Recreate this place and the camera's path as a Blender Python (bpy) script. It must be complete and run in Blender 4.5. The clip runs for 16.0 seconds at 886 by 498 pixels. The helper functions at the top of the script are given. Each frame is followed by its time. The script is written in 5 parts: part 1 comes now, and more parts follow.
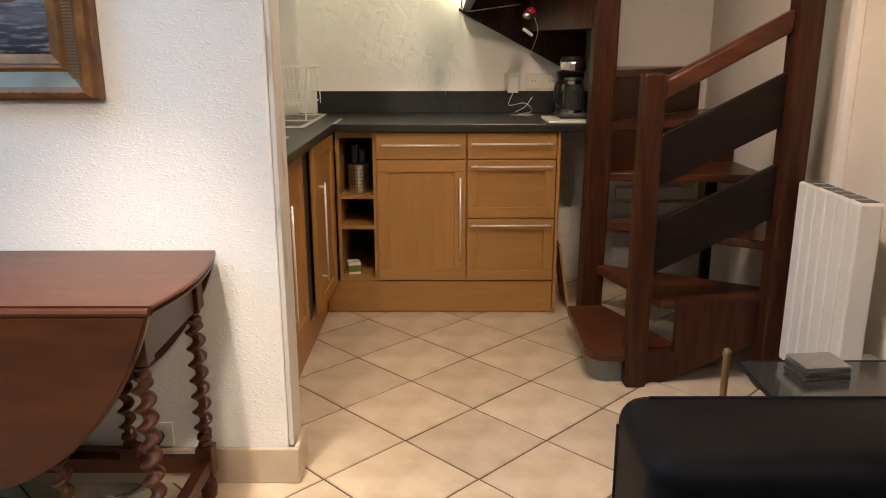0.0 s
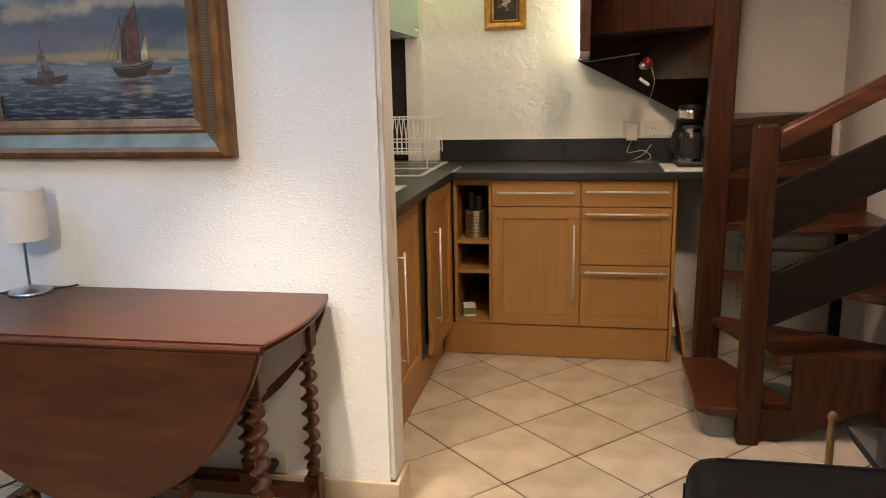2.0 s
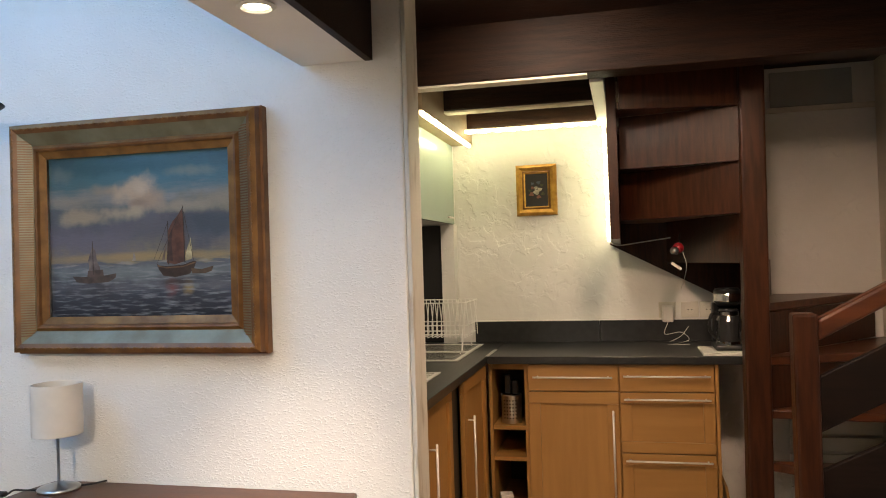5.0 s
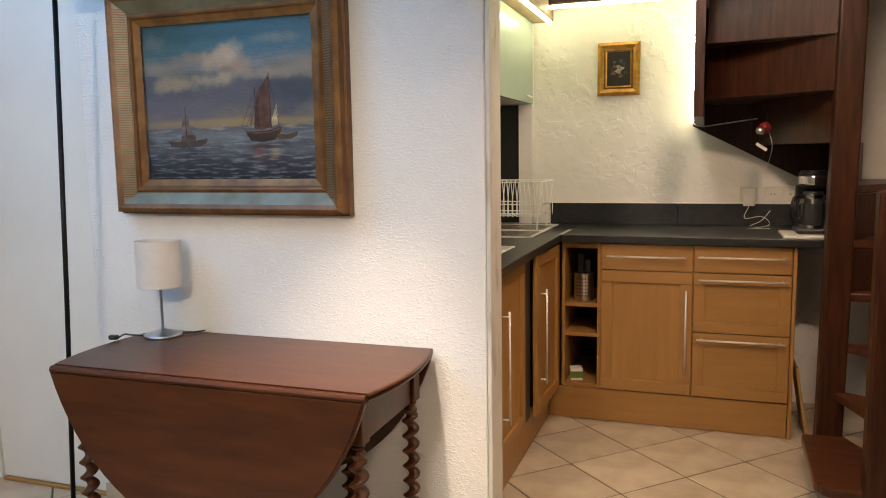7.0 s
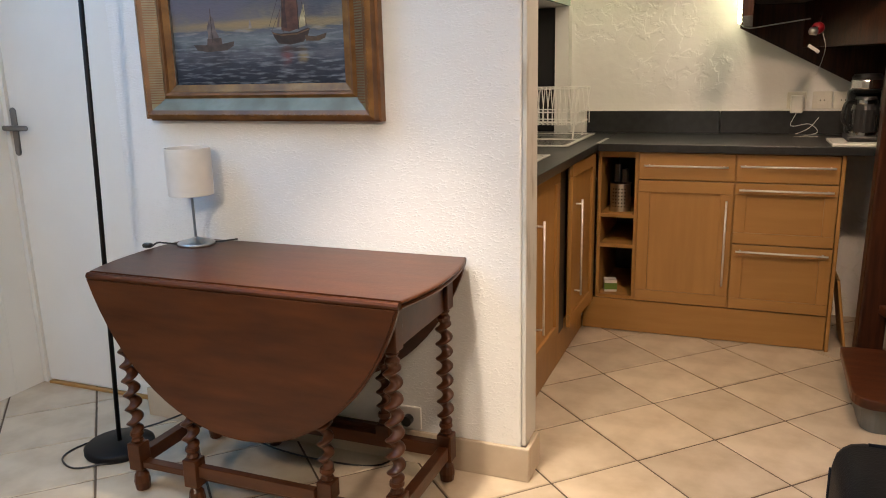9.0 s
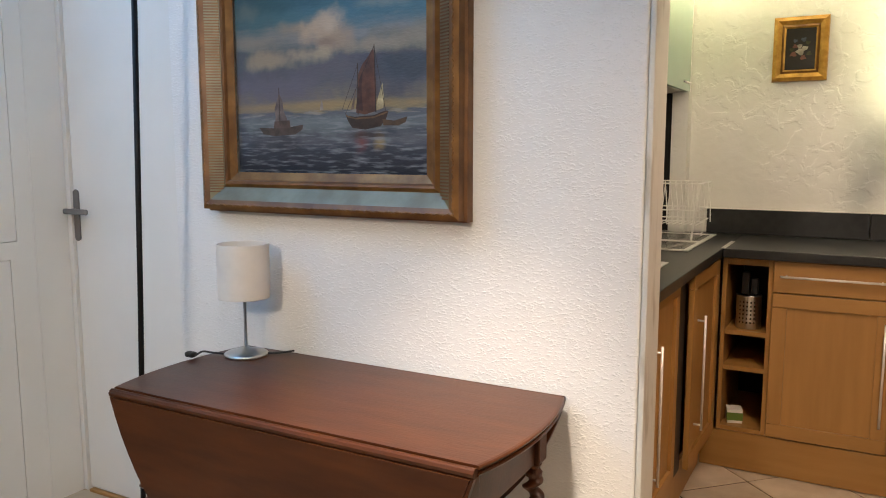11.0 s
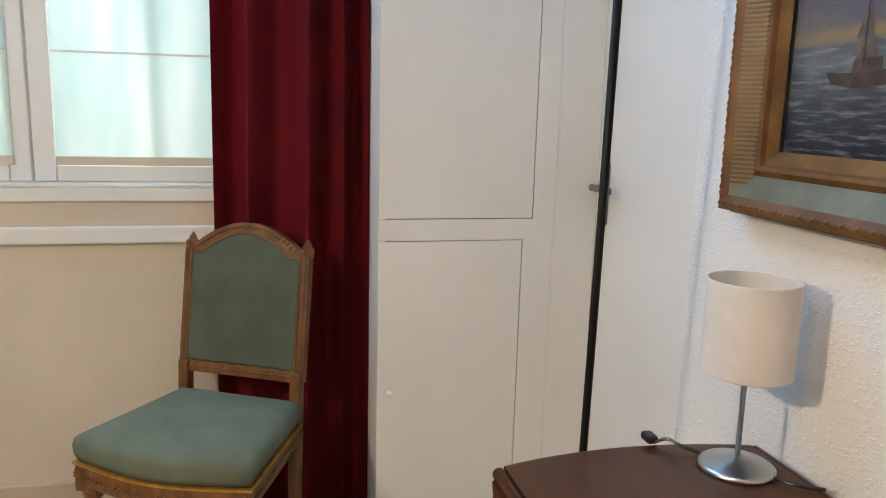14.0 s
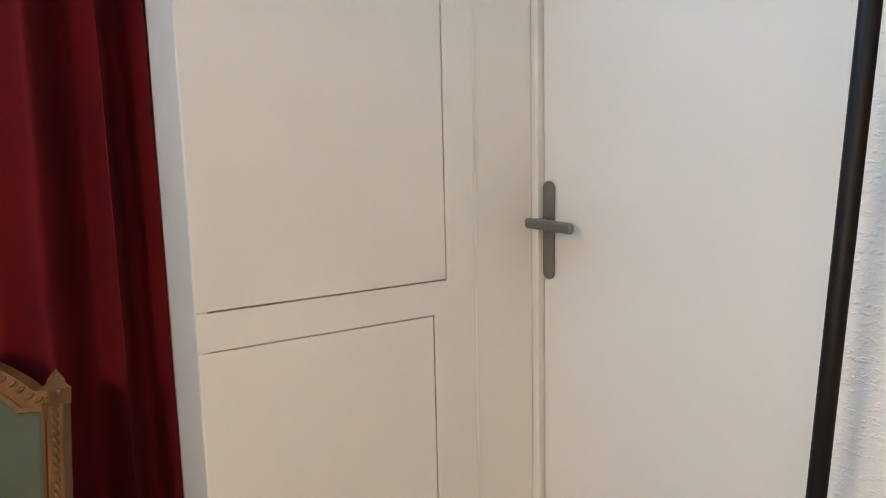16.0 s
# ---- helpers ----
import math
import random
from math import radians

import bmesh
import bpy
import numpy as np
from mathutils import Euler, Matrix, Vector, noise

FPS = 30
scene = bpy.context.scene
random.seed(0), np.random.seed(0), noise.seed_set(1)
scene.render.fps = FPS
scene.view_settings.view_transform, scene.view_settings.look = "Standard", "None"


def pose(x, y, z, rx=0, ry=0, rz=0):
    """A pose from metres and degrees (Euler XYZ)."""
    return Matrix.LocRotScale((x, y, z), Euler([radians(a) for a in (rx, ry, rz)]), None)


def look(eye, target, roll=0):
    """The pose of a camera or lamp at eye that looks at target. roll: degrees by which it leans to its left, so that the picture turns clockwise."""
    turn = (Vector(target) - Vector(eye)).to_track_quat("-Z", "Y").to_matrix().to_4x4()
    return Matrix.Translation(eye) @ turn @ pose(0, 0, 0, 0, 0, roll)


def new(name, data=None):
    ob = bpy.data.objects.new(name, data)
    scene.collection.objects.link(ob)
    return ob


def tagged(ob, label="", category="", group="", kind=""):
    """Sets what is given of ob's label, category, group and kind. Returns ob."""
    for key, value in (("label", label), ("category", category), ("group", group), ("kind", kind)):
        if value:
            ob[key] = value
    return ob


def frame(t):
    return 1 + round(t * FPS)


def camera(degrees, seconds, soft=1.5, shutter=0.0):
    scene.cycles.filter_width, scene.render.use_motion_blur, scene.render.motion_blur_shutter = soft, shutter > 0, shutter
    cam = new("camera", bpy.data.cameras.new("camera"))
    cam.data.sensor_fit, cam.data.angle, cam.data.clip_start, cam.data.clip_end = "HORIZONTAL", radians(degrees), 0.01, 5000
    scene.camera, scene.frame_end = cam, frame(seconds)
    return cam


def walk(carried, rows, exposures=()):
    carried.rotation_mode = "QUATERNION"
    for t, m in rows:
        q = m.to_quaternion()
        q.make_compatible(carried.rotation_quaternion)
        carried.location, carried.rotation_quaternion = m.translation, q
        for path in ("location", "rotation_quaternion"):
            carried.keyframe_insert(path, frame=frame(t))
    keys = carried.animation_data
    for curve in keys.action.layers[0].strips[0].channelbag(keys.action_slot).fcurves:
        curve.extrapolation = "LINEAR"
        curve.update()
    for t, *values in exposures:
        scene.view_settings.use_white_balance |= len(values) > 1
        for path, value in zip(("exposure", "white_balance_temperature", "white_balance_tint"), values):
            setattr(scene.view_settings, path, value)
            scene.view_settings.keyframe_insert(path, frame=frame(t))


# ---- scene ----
cam = camera(60.4, 16.0, soft=1.0)
PATH = [
    (0, (-0.021, 0.016, 1.273), (-0.025, 1.949, 0.761), -0.1),
    (0.5, (0.045, -0.026, 1.28), (-0.139, 1.891, 0.74), -0.7),
    (1, (0.075, -0.058, 1.26), (-0.167, 1.842, 0.683), -0.4),
    (1.5, (0.089, -0.075, 1.273), (-0.206, 1.822, 0.713), -0.6),
    (2, (0.096, -0.063, 1.328), (-0.265, 1.86, 0.916), -1.2),
    (2.5, (0.078, -0.047, 1.359), (-0.305, 1.904, 1.143), -1.2),
    (3, (0.118, -0.056, 1.407), (-0.289, 1.901, 1.344), -2.0),
    (5.3, (0.126, -0.057, 1.407), (-0.359, 1.883, 1.433), -1.6),
    (5.5, (0.126, -0.059, 1.397), (-0.385, 1.874, 1.387), -1.5),
    (6, (0.128, -0.076, 1.368), (-0.453, 1.835, 1.267), -1.2),
    (6.5, (0.132, -0.096, 1.342), (-0.5, 1.793, 1.167), -1.0),
    (7, (0.137, -0.113, 1.326), (-0.516, 1.761, 1.081), -0.9),
    (7.5, (0.137, -0.122, 1.308), (-0.527, 1.733, 0.967), -1.0),
    (8, (0.132, -0.121, 1.289), (-0.538, 1.708, 0.837), -1.1),
    (8.2, (0.135, -0.119, 1.291), (-0.538, 1.698, 0.795), -1.2),
    (10.3, (-0.014, 0.135, 1.303), (-0.82, 1.939, 0.991), -1.2),
    (10.5, (-0.04, 0.181, 1.321), (-0.851, 1.986, 1.032), -0.8),
    (11, (-0.06, 0.346, 1.317), (-1.013, 2.086, 1.064), -0.0),
    (11.5, (-0.067, 0.524, 1.313), (-1.291, 2.084, 1.052), 0.2),
    (12, (-0.119, 0.718, 1.297), (-1.577, 2.054, 0.999), 0.6),
    (12.5, (-0.21, 0.899, 1.301), (-1.81, 2.056, 0.984), 1.5),
    (13, (-0.304, 1.035, 1.307), (-2.055, 1.942, 0.969), 1.3),
    (13.5, (-0.412, 1.130, 1.332), (-2.277, 1.762, 0.979), 1.3),
    (14, (-0.546, 1.188, 1.314), (-2.459, 1.648, 0.954), 1.5),
    (14.5, (-0.786, 1.156, 1.304), (-2.67, 1.7, 0.914), 0.3),
    (15, (-1.013, 1.13, 1.311), (-2.833, 1.863, 0.92), -0.0),
    (15.5, (-1.261, 1.149, 1.269), (-3.023, 2.03, 0.928), -0.7),
    (16, (-1.484, 1.231, 1.271), (-3.166, 2.271, 0.974), -1.3),
]
# the clip's camera shifts its white balance and exposure a little on the way
EXPOSURES = [(0, 0.66, 6350, 10), (2.5, 0.58, 6450, 10), (5.5, 0.55, 6800, 10), (8, 0.6, 6500, 10), (11, 0.55, 6500, 10), (13, 0.66, 6750, 10), (14.5, 0.74, 7250, 11), (16, 0.74, 7700, 12)]
walk(cam, [(t, look(eye, target, roll)) for t, eye, target, roll in PATH], EXPOSURES)

# ---- world and lights ----
world = bpy.data.worlds.new("sky")
scene.world = world
world.use_nodes = True
wnt = world.node_tree
sky = wnt.nodes.new("ShaderNodeTexSky")
sky.sky_type, sky.sun_disc, sky.sun_elevation, sky.sun_rotation = "NISHITA", False, radians(35), radians(250)
wnt.nodes["Background"].inputs["Strength"].default_value = 0.065
wnt.links.new(sky.outputs[0], wnt.nodes["Background"].inputs["Color"])


def lamp(name, kind, m, energy, color, **kw):
    data = bpy.data.lights.new(name, kind)
    data.energy, data.color = energy, color
    for k, v in kw.items():
        if k == "size":
            data.shape, data.size, data.size_y = "RECTANGLE", v[0], v[1]
        elif k == "radius":
            data.shadow_soft_size = v
        elif k == "spot":
            data.spot_size, data.spot_blend = radians(v), 0.9
    ob = new(name, data)
    ob.matrix_world = m
    return ob


WARM = (1.0, 0.85, 0.70)
ROSE = (1.0, 0.70, 0.50)
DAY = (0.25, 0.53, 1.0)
# daylight through the window by the chair; the high one above is unseen, added
lamp("window_daylight", "AREA", look((-3.22, 0.42, 1.72), (-2, 0.42, 1.6)), 7.2, (0.86, 0.94, 0.97), size=(1.3, 1.3))
lamp("added_high_window_daylight", "AREA", look((-3.0, 0.9, 3.1), (-1.2, 1.9, 1.9)), 58, DAY, size=(2.6, 1.3))
# recessed spots: the first is seen, the rest are unseen, added for light
# place, strength, cone and aim of each
SPOTS = [
    (-0.67, 1.53, 1.999, 122, 60, (-0.84, 1.62), WARM),
    (-0.15, 2.45, 2.339, 42, 160, (0.0, 3.6), WARM),
    (0.40, 1.78, 2.339, 112, 136, (0.66, 2.6), ROSE),
    (-0.71, 0.95, 1.999, 29, 160, (-0.9, 1.0), WARM),
    (0.6, -0.4, 2.339, 60, 160, (0.6, -0.3), WARM),
    (-0.7, -0.6, 1.999, 146, 112, (-2.05, 1.4), WARM),
]
for sx, sy, sz, se, cone, (ax, ay), tone in SPOTS:
    lamp("seen_or_added_spot_light", "SPOT", look((sx, sy, sz - 0.012), (ax, ay, 0.7)), se, tone, radius=0.035 if sy > 1.0 and sz < 2.1 else 0.10, spot=cone)

# ---- materials ----


def mat(name, color, rough=0.6, metal=0.0, color2=None, scale=8.0, stretch=(1, 1, 1), bump=0.0, bscale=60.0, rand=0.0, coat=0.0, spec=0.5, detail=6.0, contrast=(0.35, 0.65), bdist=0.01):
    m = bpy.data.materials.new(name)
    m.use_nodes = True
    nt = m.node_tree
    N, L = nt.nodes, nt.links
    b = N["Principled BSDF"]
    b.inputs["Roughness"].default_value, b.inputs["Metallic"].default_value = rough, metal
    b.inputs["Coat Weight"].default_value = coat
    b.inputs["Specular IOR Level"].default_value = spec
    tc = N.new("ShaderNodeTexCoord")
    mp = N.new("ShaderNodeMapping")
    mp.inputs["Scale"].default_value = stretch
    L.new(tc.outputs["Object"], mp.inputs["Vector"])
    c2 = color2 or tuple(v * 0.86 for v in color)
    nz = N.new("ShaderNodeTexNoise")
    nz.inputs["Scale"].default_value, nz.inputs["Detail"].default_value = scale, detail
    L.new(mp.outputs[0], nz.inputs["Vector"])
    ramp = N.new("ShaderNodeValToRGB")
    ramp.color_ramp.elements[0].position, ramp.color_ramp.elements[1].position = contrast
    ramp.color_ramp.elements[0].color, ramp.color_ramp.elements[1].color = (*c2, 1), (*color, 1)
    L.new(nz.outputs["Fac"], ramp.inputs["Fac"])
    out = ramp.outputs["Color"]
    if rand:
        oi = N.new("ShaderNodeObjectInfo")
        mr = N.new("ShaderNodeMapRange")
        mr.inputs["To Min"].default_value, mr.inputs["To Max"].default_value = 1 - rand, 1 + rand
        L.new(oi.outputs["Random"], mr.inputs["Value"])
        mx = N.new("ShaderNodeVectorMath")
        mx.operation = "SCALE"
        L.new(out, mx.inputs[0])
        L.new(mr.outputs[0], mx.inputs["Scale"])
        out = mx.outputs[0]
    L.new(out, b.inputs["Base Color"])
    if bump:
        n2 = N.new("ShaderNodeTexNoise")
        n2.inputs["Scale"].default_value, n2.inputs["Detail"].default_value = bscale, 5.0
        L.new(mp.outputs[0], n2.inputs["Vector"])
        bp = N.new("ShaderNodeBump")
        bp.inputs["Strength"].default_value, bp.inputs["Distance"].default_value = bump, bdist
        L.new(n2.outputs["Fac"], bp.inputs["Height"])
        L.new(bp.outputs[0], b.inputs["Normal"])
    return m


def glow(name, color, strength):
    m = bpy.data.materials.new(name)
    m.use_nodes = True
    b = m.node_tree.nodes["Principled BSDF"]
    b.inputs["Base Color"].default_value = (*color, 1)
    b.inputs["Emission Color"].default_value, b.inputs["Emission Strength"].default_value = (*color, 1), strength
    return m


PLASTER = mat("rough_plaster", (0.80, 0.785, 0.75), 0.85, scale=3, color2=(0.75, 0.735, 0.70), bump=0.5, bscale=95, bdist=0.008)
pn, pk = PLASTER.node_tree.nodes, PLASTER.node_tree.links
ptc = pn.new("ShaderNodeTexCoord")
pfine = pn.new("ShaderNodeTexNoise")
pfine.inputs["Scale"].default_value, pfine.inputs["Detail"].default_value, pfine.inputs["Roughness"].default_value = 170, 6, 0.6
pfleck = pn.new("ShaderNodeTexNoise")
pfleck.inputs["Scale"].default_value, pfleck.inputs["Detail"].default_value = 125, 4
pwave = pn.new("ShaderNodeTexNoise")
pwave.inputs["Scale"].default_value, pwave.inputs["Detail"].default_value = 7, 3
pmap = pn.new("ShaderNodeMapping")
pmap.inputs["Scale"].default_value = (0.75, 1.0, 1.35)
pk.new(ptc.outputs["Object"], pmap.inputs["Vector"])
for n_ in (pfine, pfleck, pwave):
    pk.new(pmap.outputs[0], n_.inputs["Vector"])
pstep = pn.new("ShaderNodeMapRange")
pstep.interpolation_type = "SMOOTHSTEP"
pstep.inputs["From Min"].default_value, pstep.inputs["From Max"].default_value = 0.48, 0.78
pk.new(pfleck.outputs["Fac"], pstep.inputs["Value"])
psum = pn.new("ShaderNodeMath")
psum.operation = "MULTIPLY_ADD"
psum.inputs[1].default_value = 0.45
pk.new(pfine.outputs["Fac"], psum.inputs[0])
pk.new(pstep.outputs[0], psum.inputs[2])
psum2 = pn.new("ShaderNodeMath")
psum2.operation = "MULTIPLY_ADD"
psum2.inputs[1].default_value = 2.2
pk.new(pwave.outputs["Fac"], psum2.inputs[0])
pk.new(psum.outputs[0], psum2.inputs[2])
pbump = pn.new("ShaderNodeBump")
pbump.inputs["Strength"].default_value, pbump.inputs["Distance"].default_value = 0.50, 0.0034
pk.new(psum2.outputs[0], pbump.inputs["Height"])
pk.new(pbump.outputs[0], pn["Principled BSDF"].inputs["Normal"])
KPLASTER = mat("trowelled_plaster", (0.80, 0.785, 0.75), 0.7, scale=3, color2=(0.74, 0.725, 0.68), bump=0.4, bscale=22, bdist=0.01)
kn, kk = KPLASTER.node_tree.nodes, KPLASTER.node_tree.links
ktc = kn.new("ShaderNodeTexCoord")
kbig = kn.new("ShaderNodeTexNoise")
kbig.inputs["Scale"].default_value, kbig.inputs["Detail"].default_value, kbig.inputs["Distortion"].default_value = 15, 7, 0.4
kmask = kn.new("ShaderNodeTexNoise")
kmask.inputs["Scale"].default_value, kmask.inputs["Detail"].default_value = 3.0, 2
for n_ in (kbig, kmask):
    kk.new(ktc.outputs["Object"], n_.inputs["Vector"])
kramp = kn.new("ShaderNodeValToRGB")
kramp.color_ramp.elements[0].position, kramp.color_ramp.elements[1].position = 0.47, 0.53
kk.new(kbig.outputs["Fac"], kramp.inputs["Fac"])
kmr = kn.new("ShaderNodeMapRange")
kmr.inputs["From Min"].default_value, kmr.inputs["From Max"].default_value = 0.46, 0.60
kk.new(kmask.outputs["Fac"], kmr.inputs["Value"])
kmul = kn.new("ShaderNodeMath")
kmul.operation = "MULTIPLY"
kk.new(kramp.outputs["Color"], kmul.inputs[0])
kk.new(kmr.outputs[0], kmul.inputs[1])
kadd = kn.new("ShaderNodeMath")
kadd.operation = "MULTIPLY_ADD"
kadd.inputs[1].default_value = 2.5
kk.new(kbig.outputs["Fac"], kadd.inputs[0])
kk.new(kmul.outputs[0], kadd.inputs[2])
kbump = kn.new("ShaderNodeBump")
kbump.inputs["Strength"].default_value, kbump.inputs["Distance"].default_value = 0.55, 0.0032
kk.new(kadd.outputs[0], kbump.inputs["Height"])
kk.new(kbump.outputs[0], kn["Principled BSDF"].inputs["Normal"])
PAINT = mat("smooth_white_paint", (0.78, 0.76, 0.71), 0.5, scale=2.5, color2=(0.73, 0.71, 0.66), bump=0.05, bscale=40)
WARMWHITE = mat("warm_white_wall_paint", (0.75, 0.69, 0.60), 0.75, scale=2, bump=0.08, bscale=90)
CREAM = mat("cream_wall_paint", (0.65, 0.565, 0.45), 0.75, scale=2, bump=0.08, bscale=90)
TILE = mat("beige_ceramic_tile", (0.57, 0.475, 0.35), 0.3, color2=(0.41, 0.32, 0.215), scale=6.5, rand=0.09, bump=0.06, bscale=14, contrast=(0.3, 0.62), spec=0.4)
GROUT = mat("brown_grout", (0.12, 0.085, 0.055), 0.9, scale=40)
SKIRT = mat("beige_stone_skirting", (0.55, 0.45, 0.33), 0.4, color2=(0.45, 0.36, 0.26), scale=7)
DARKWOOD = mat("dark_stained_wood", (0.056, 0.0185, 0.0075), 0.34, color2=(0.025, 0.0085, 0.004), scale=6, stretch=(9, 9, 1), bump=0.08, bscale=40, spec=0.25)
BEAMWOOD = mat("old_dark_beam", (0.024, 0.010, 0.0055), 0.55, color2=(0.012, 0.0055, 0.0035), scale=5, stretch=(1, 12, 12), bump=0.3, bscale=20, spec=0.15)
BOARDWOOD = mat("blackened_rail_board", (0.013, 0.0075, 0.0055), 0.45, color2=(0.007, 0.0045, 0.0035), scale=5, stretch=(1, 10, 10), bump=0.1, bscale=30, spec=0.2)
TREAD = mat("worn_stair_tread", (0.095, 0.030, 0.012), 0.3, color2=(0.045, 0.014, 0.006), scale=5, stretch=(1, 6, 6), bump=0.05, bscale=30, spec=0.35)
TABLEWOOD = mat("dark_oak_tabletop", (0.098, 0.030, 0.0085), 0.32, color2=(0.034, 0.0105, 0.004), scale=4.0, stretch=(1.2, 6.5, 6.5), bump=0.05, bscale=30, spec=0.30, contrast=(0.16, 0.88), detail=9.0)
OAK = mat("honey_oak", (0.37, 0.192, 0.054), 0.42, color2=(0.325, 0.164, 0.045), scale=3, stretch=(9, 9, 1.0), bump=0.03, bscale=60)
OAKH = mat("honey_oak_cross_grain", (0.36, 0.187, 0.053), 0.42, color2=(0.32, 0.162, 0.044), scale=3, stretch=(1.0, 9, 9), bump=0.03, bscale=60)
WORKTOP = mat("anthracite_worktop", (0.021, 0.022, 0.022), 0.34, color2=(0.013, 0.014, 0.014), scale=30, bump=0.05, bscale=120)
STEEL = mat("brushed_steel", (0.80, 0.78, 0.74), 0.36, 0.4, scale=20)
NICKEL = mat("satin_nickel", (0.55, 0.55, 0.54), 0.3, 1.0)
DULL = mat("dull_grey_metal", (0.23, 0.22, 0.21), 0.4, 0.8)
CHROME = mat("bright_metal", (0.75, 0.75, 0.74), 0.15, 1.0)
BLACK = mat("black_plastic", (0.012, 0.012, 0.012), 0.35)
BLACKMETAL = mat("black_painted_metal", (0.008, 0.007, 0.007), 0.5, spec=0.2)
# flat black: a panel's colour, and cabinet shade put into colour
DARKVOID = mat("black_panel_and_shade", (0.01, 0.01, 0.011), 0.5)
LEATHER = mat("black_leather", (0.006, 0.006, 0.007), 0.55, color2=(0.003, 0.003, 0.004), scale=20, bump=0.25, bscale=240, bdist=0.003, spec=0.17)
GILT = mat("antique_gilt", (0.26, 0.128, 0.036), 0.40, 0.45, color2=(0.14, 0.062, 0.018), scale=14, bump=0.15, bscale=60)
GILTDARK = mat("dull_gilt_wood", (0.20, 0.088, 0.026), 0.45, 0.2, color2=(0.11, 0.045, 0.014), scale=14, bump=0.12, bscale=50)
GREYGREEN = mat("grey_green_frame_cove", (0.20, 0.19, 0.125), 0.42, 0.3, color2=(0.14, 0.12, 0.068), scale=12, bump=0.1, bscale=80)
GOLD = mat("bright_gilt", (0.55, 0.30, 0.06), 0.35, 0.5, color2=(0.36, 0.18, 0.03), scale=30, bump=0.2, bscale=90)
VELVET = mat("green_velvet", (0.088, 0.106, 0.070), 0.9, color2=(0.064, 0.078, 0.048), scale=9, bump=0.1, bscale=300, bdist=0.002)
SEATVELVET = mat("blue_green_velvet", (0.145, 0.172, 0.118), 0.85, color2=(0.105, 0.126, 0.086), scale=7, bump=0.1, bscale=300, bdist=0.002)
CHAIRWOOD = mat("carved_walnut", (0.200, 0.084, 0.022), 0.36, color2=(0.095, 0.036, 0.010), scale=10, stretch=(3, 3, 1), bump=0.1, bscale=70)
CURTAIN = mat("red_velvet_curtain", (0.27, 0.007, 0.014), 0.85, color2=(0.20, 0.005, 0.010), scale=4, bump=0.08, bscale=250, bdist=0.002)
WHITE = mat("white_enamel", (0.78, 0.77, 0.72), 0.4, scale=2)
WHITEPLASTIC = mat("white_plastic", (0.78, 0.75, 0.68), 0.4)
IVORY = mat("ivory_plastic", (0.72, 0.68, 0.58), 0.35)
WIRE = mat("white_coated_wire", (0.88, 0.87, 0.82), 0.35)
SHADE = mat("cream_lampshade_fabric", (0.86, 0.82, 0.76), 0.9, scale=10, bump=0.05, bscale=300)
SHADE.node_tree.nodes["Principled BSDF"].inputs["Roughness"].default_value = 0.95
_tr = SHADE.node_tree.nodes.new("ShaderNodeBsdfTranslucent")
_tr.inputs["Color"].default_value = (0.88, 0.82, 0.74, 1)
_mx = SHADE.node_tree.nodes.new("ShaderNodeMixShader")
_mx.inputs["Fac"].default_value = 0.25
SHADE.node_tree.links.new(SHADE.node_tree.nodes["Principled BSDF"].outputs[0], _mx.inputs[1])
SHADE.node_tree.links.new(_tr.outputs[0], _mx.inputs[2])
SHADE.node_tree.links.new(_mx.outputs[0], SHADE.node_tree.nodes["Material Output"].inputs["Surface"])
LEDGLOW = glow("warm_led", (1.0, 0.93, 0.58), 16)
SPOTGLOW = glow("spot_bulb", (1.0, 0.85, 0.6), 12)
OLDPAINT = mat("chipped_old_white_paint", (0.60, 0.585, 0.53), 0.45, scale=16, color2=(0.40, 0.37, 0.31), stretch=(1, 1, 0.25), contrast=(0.30, 0.42), bump=0.25, bscale=45)
TANWOOD = mat("tan_painted_board", (0.46, 0.34, 0.21), 0.6, color2=(0.38, 0.27, 0.16), scale=5, stretch=(4, 1, 4), bump=0.05, bscale=40)
HATCH = mat("pale_grey_hatch_paint", (0.42, 0.43, 0.41), 0.5, scale=3, bump=0.04, bscale=40)
RED = mat("red_plastic", (0.20, 0.006, 0.010), 0.35)

# ---- mesh helpers ----


def mesh_ob(name, bm, material, parent=None, smooth=False):
    me = bpy.data.meshes.new(name)
    bm.normal_update()
    bm.to_mesh(me)
    bm.free()
    if smooth:
        for p in me.polygons:
            p.use_smooth = True
    me.materials.append(material)
    ob = new(name, me)
    if parent is not None:
        ob.parent = parent
    return ob


def part(name, bm, material, parent, label="", smooth=False):
    ob = mesh_ob(name, bm, material, parent, smooth)
    if label:
        ob["label"] = label
    return ob


def add_box(bm, lo, hi, bevel=0.0, m=None, seg=2):
    r = bmesh.ops.create_cube(bm, size=1.0)
    vs = r["verts"]
    c = [(a + b) / 2 for a, b in zip(lo, hi)]
    d = [b - a for a, b in zip(lo, hi)]
    for v in vs:
        v.co = Vector([c[i] + v.co[i] * d[i] for i in range(3)])
    if bevel:
        es = list({e for v in vs for e in v.link_edges})
        r = bmesh.ops.bevel(bm, geom=es, offset=bevel, segments=seg, affect="EDGES", profile=0.5)
        vs = list({v for f in r["faces"] for v in f.verts} | {v for v in vs if v.is_valid})
    if m is not None:
        for v in vs:
            v.co = m @ v.co
    return vs


def box(lo, hi, bevel=0.0, m=None, seg=2):
    bm = bmesh.new()
    add_box(bm, lo, hi, bevel, m, seg)
    return bm


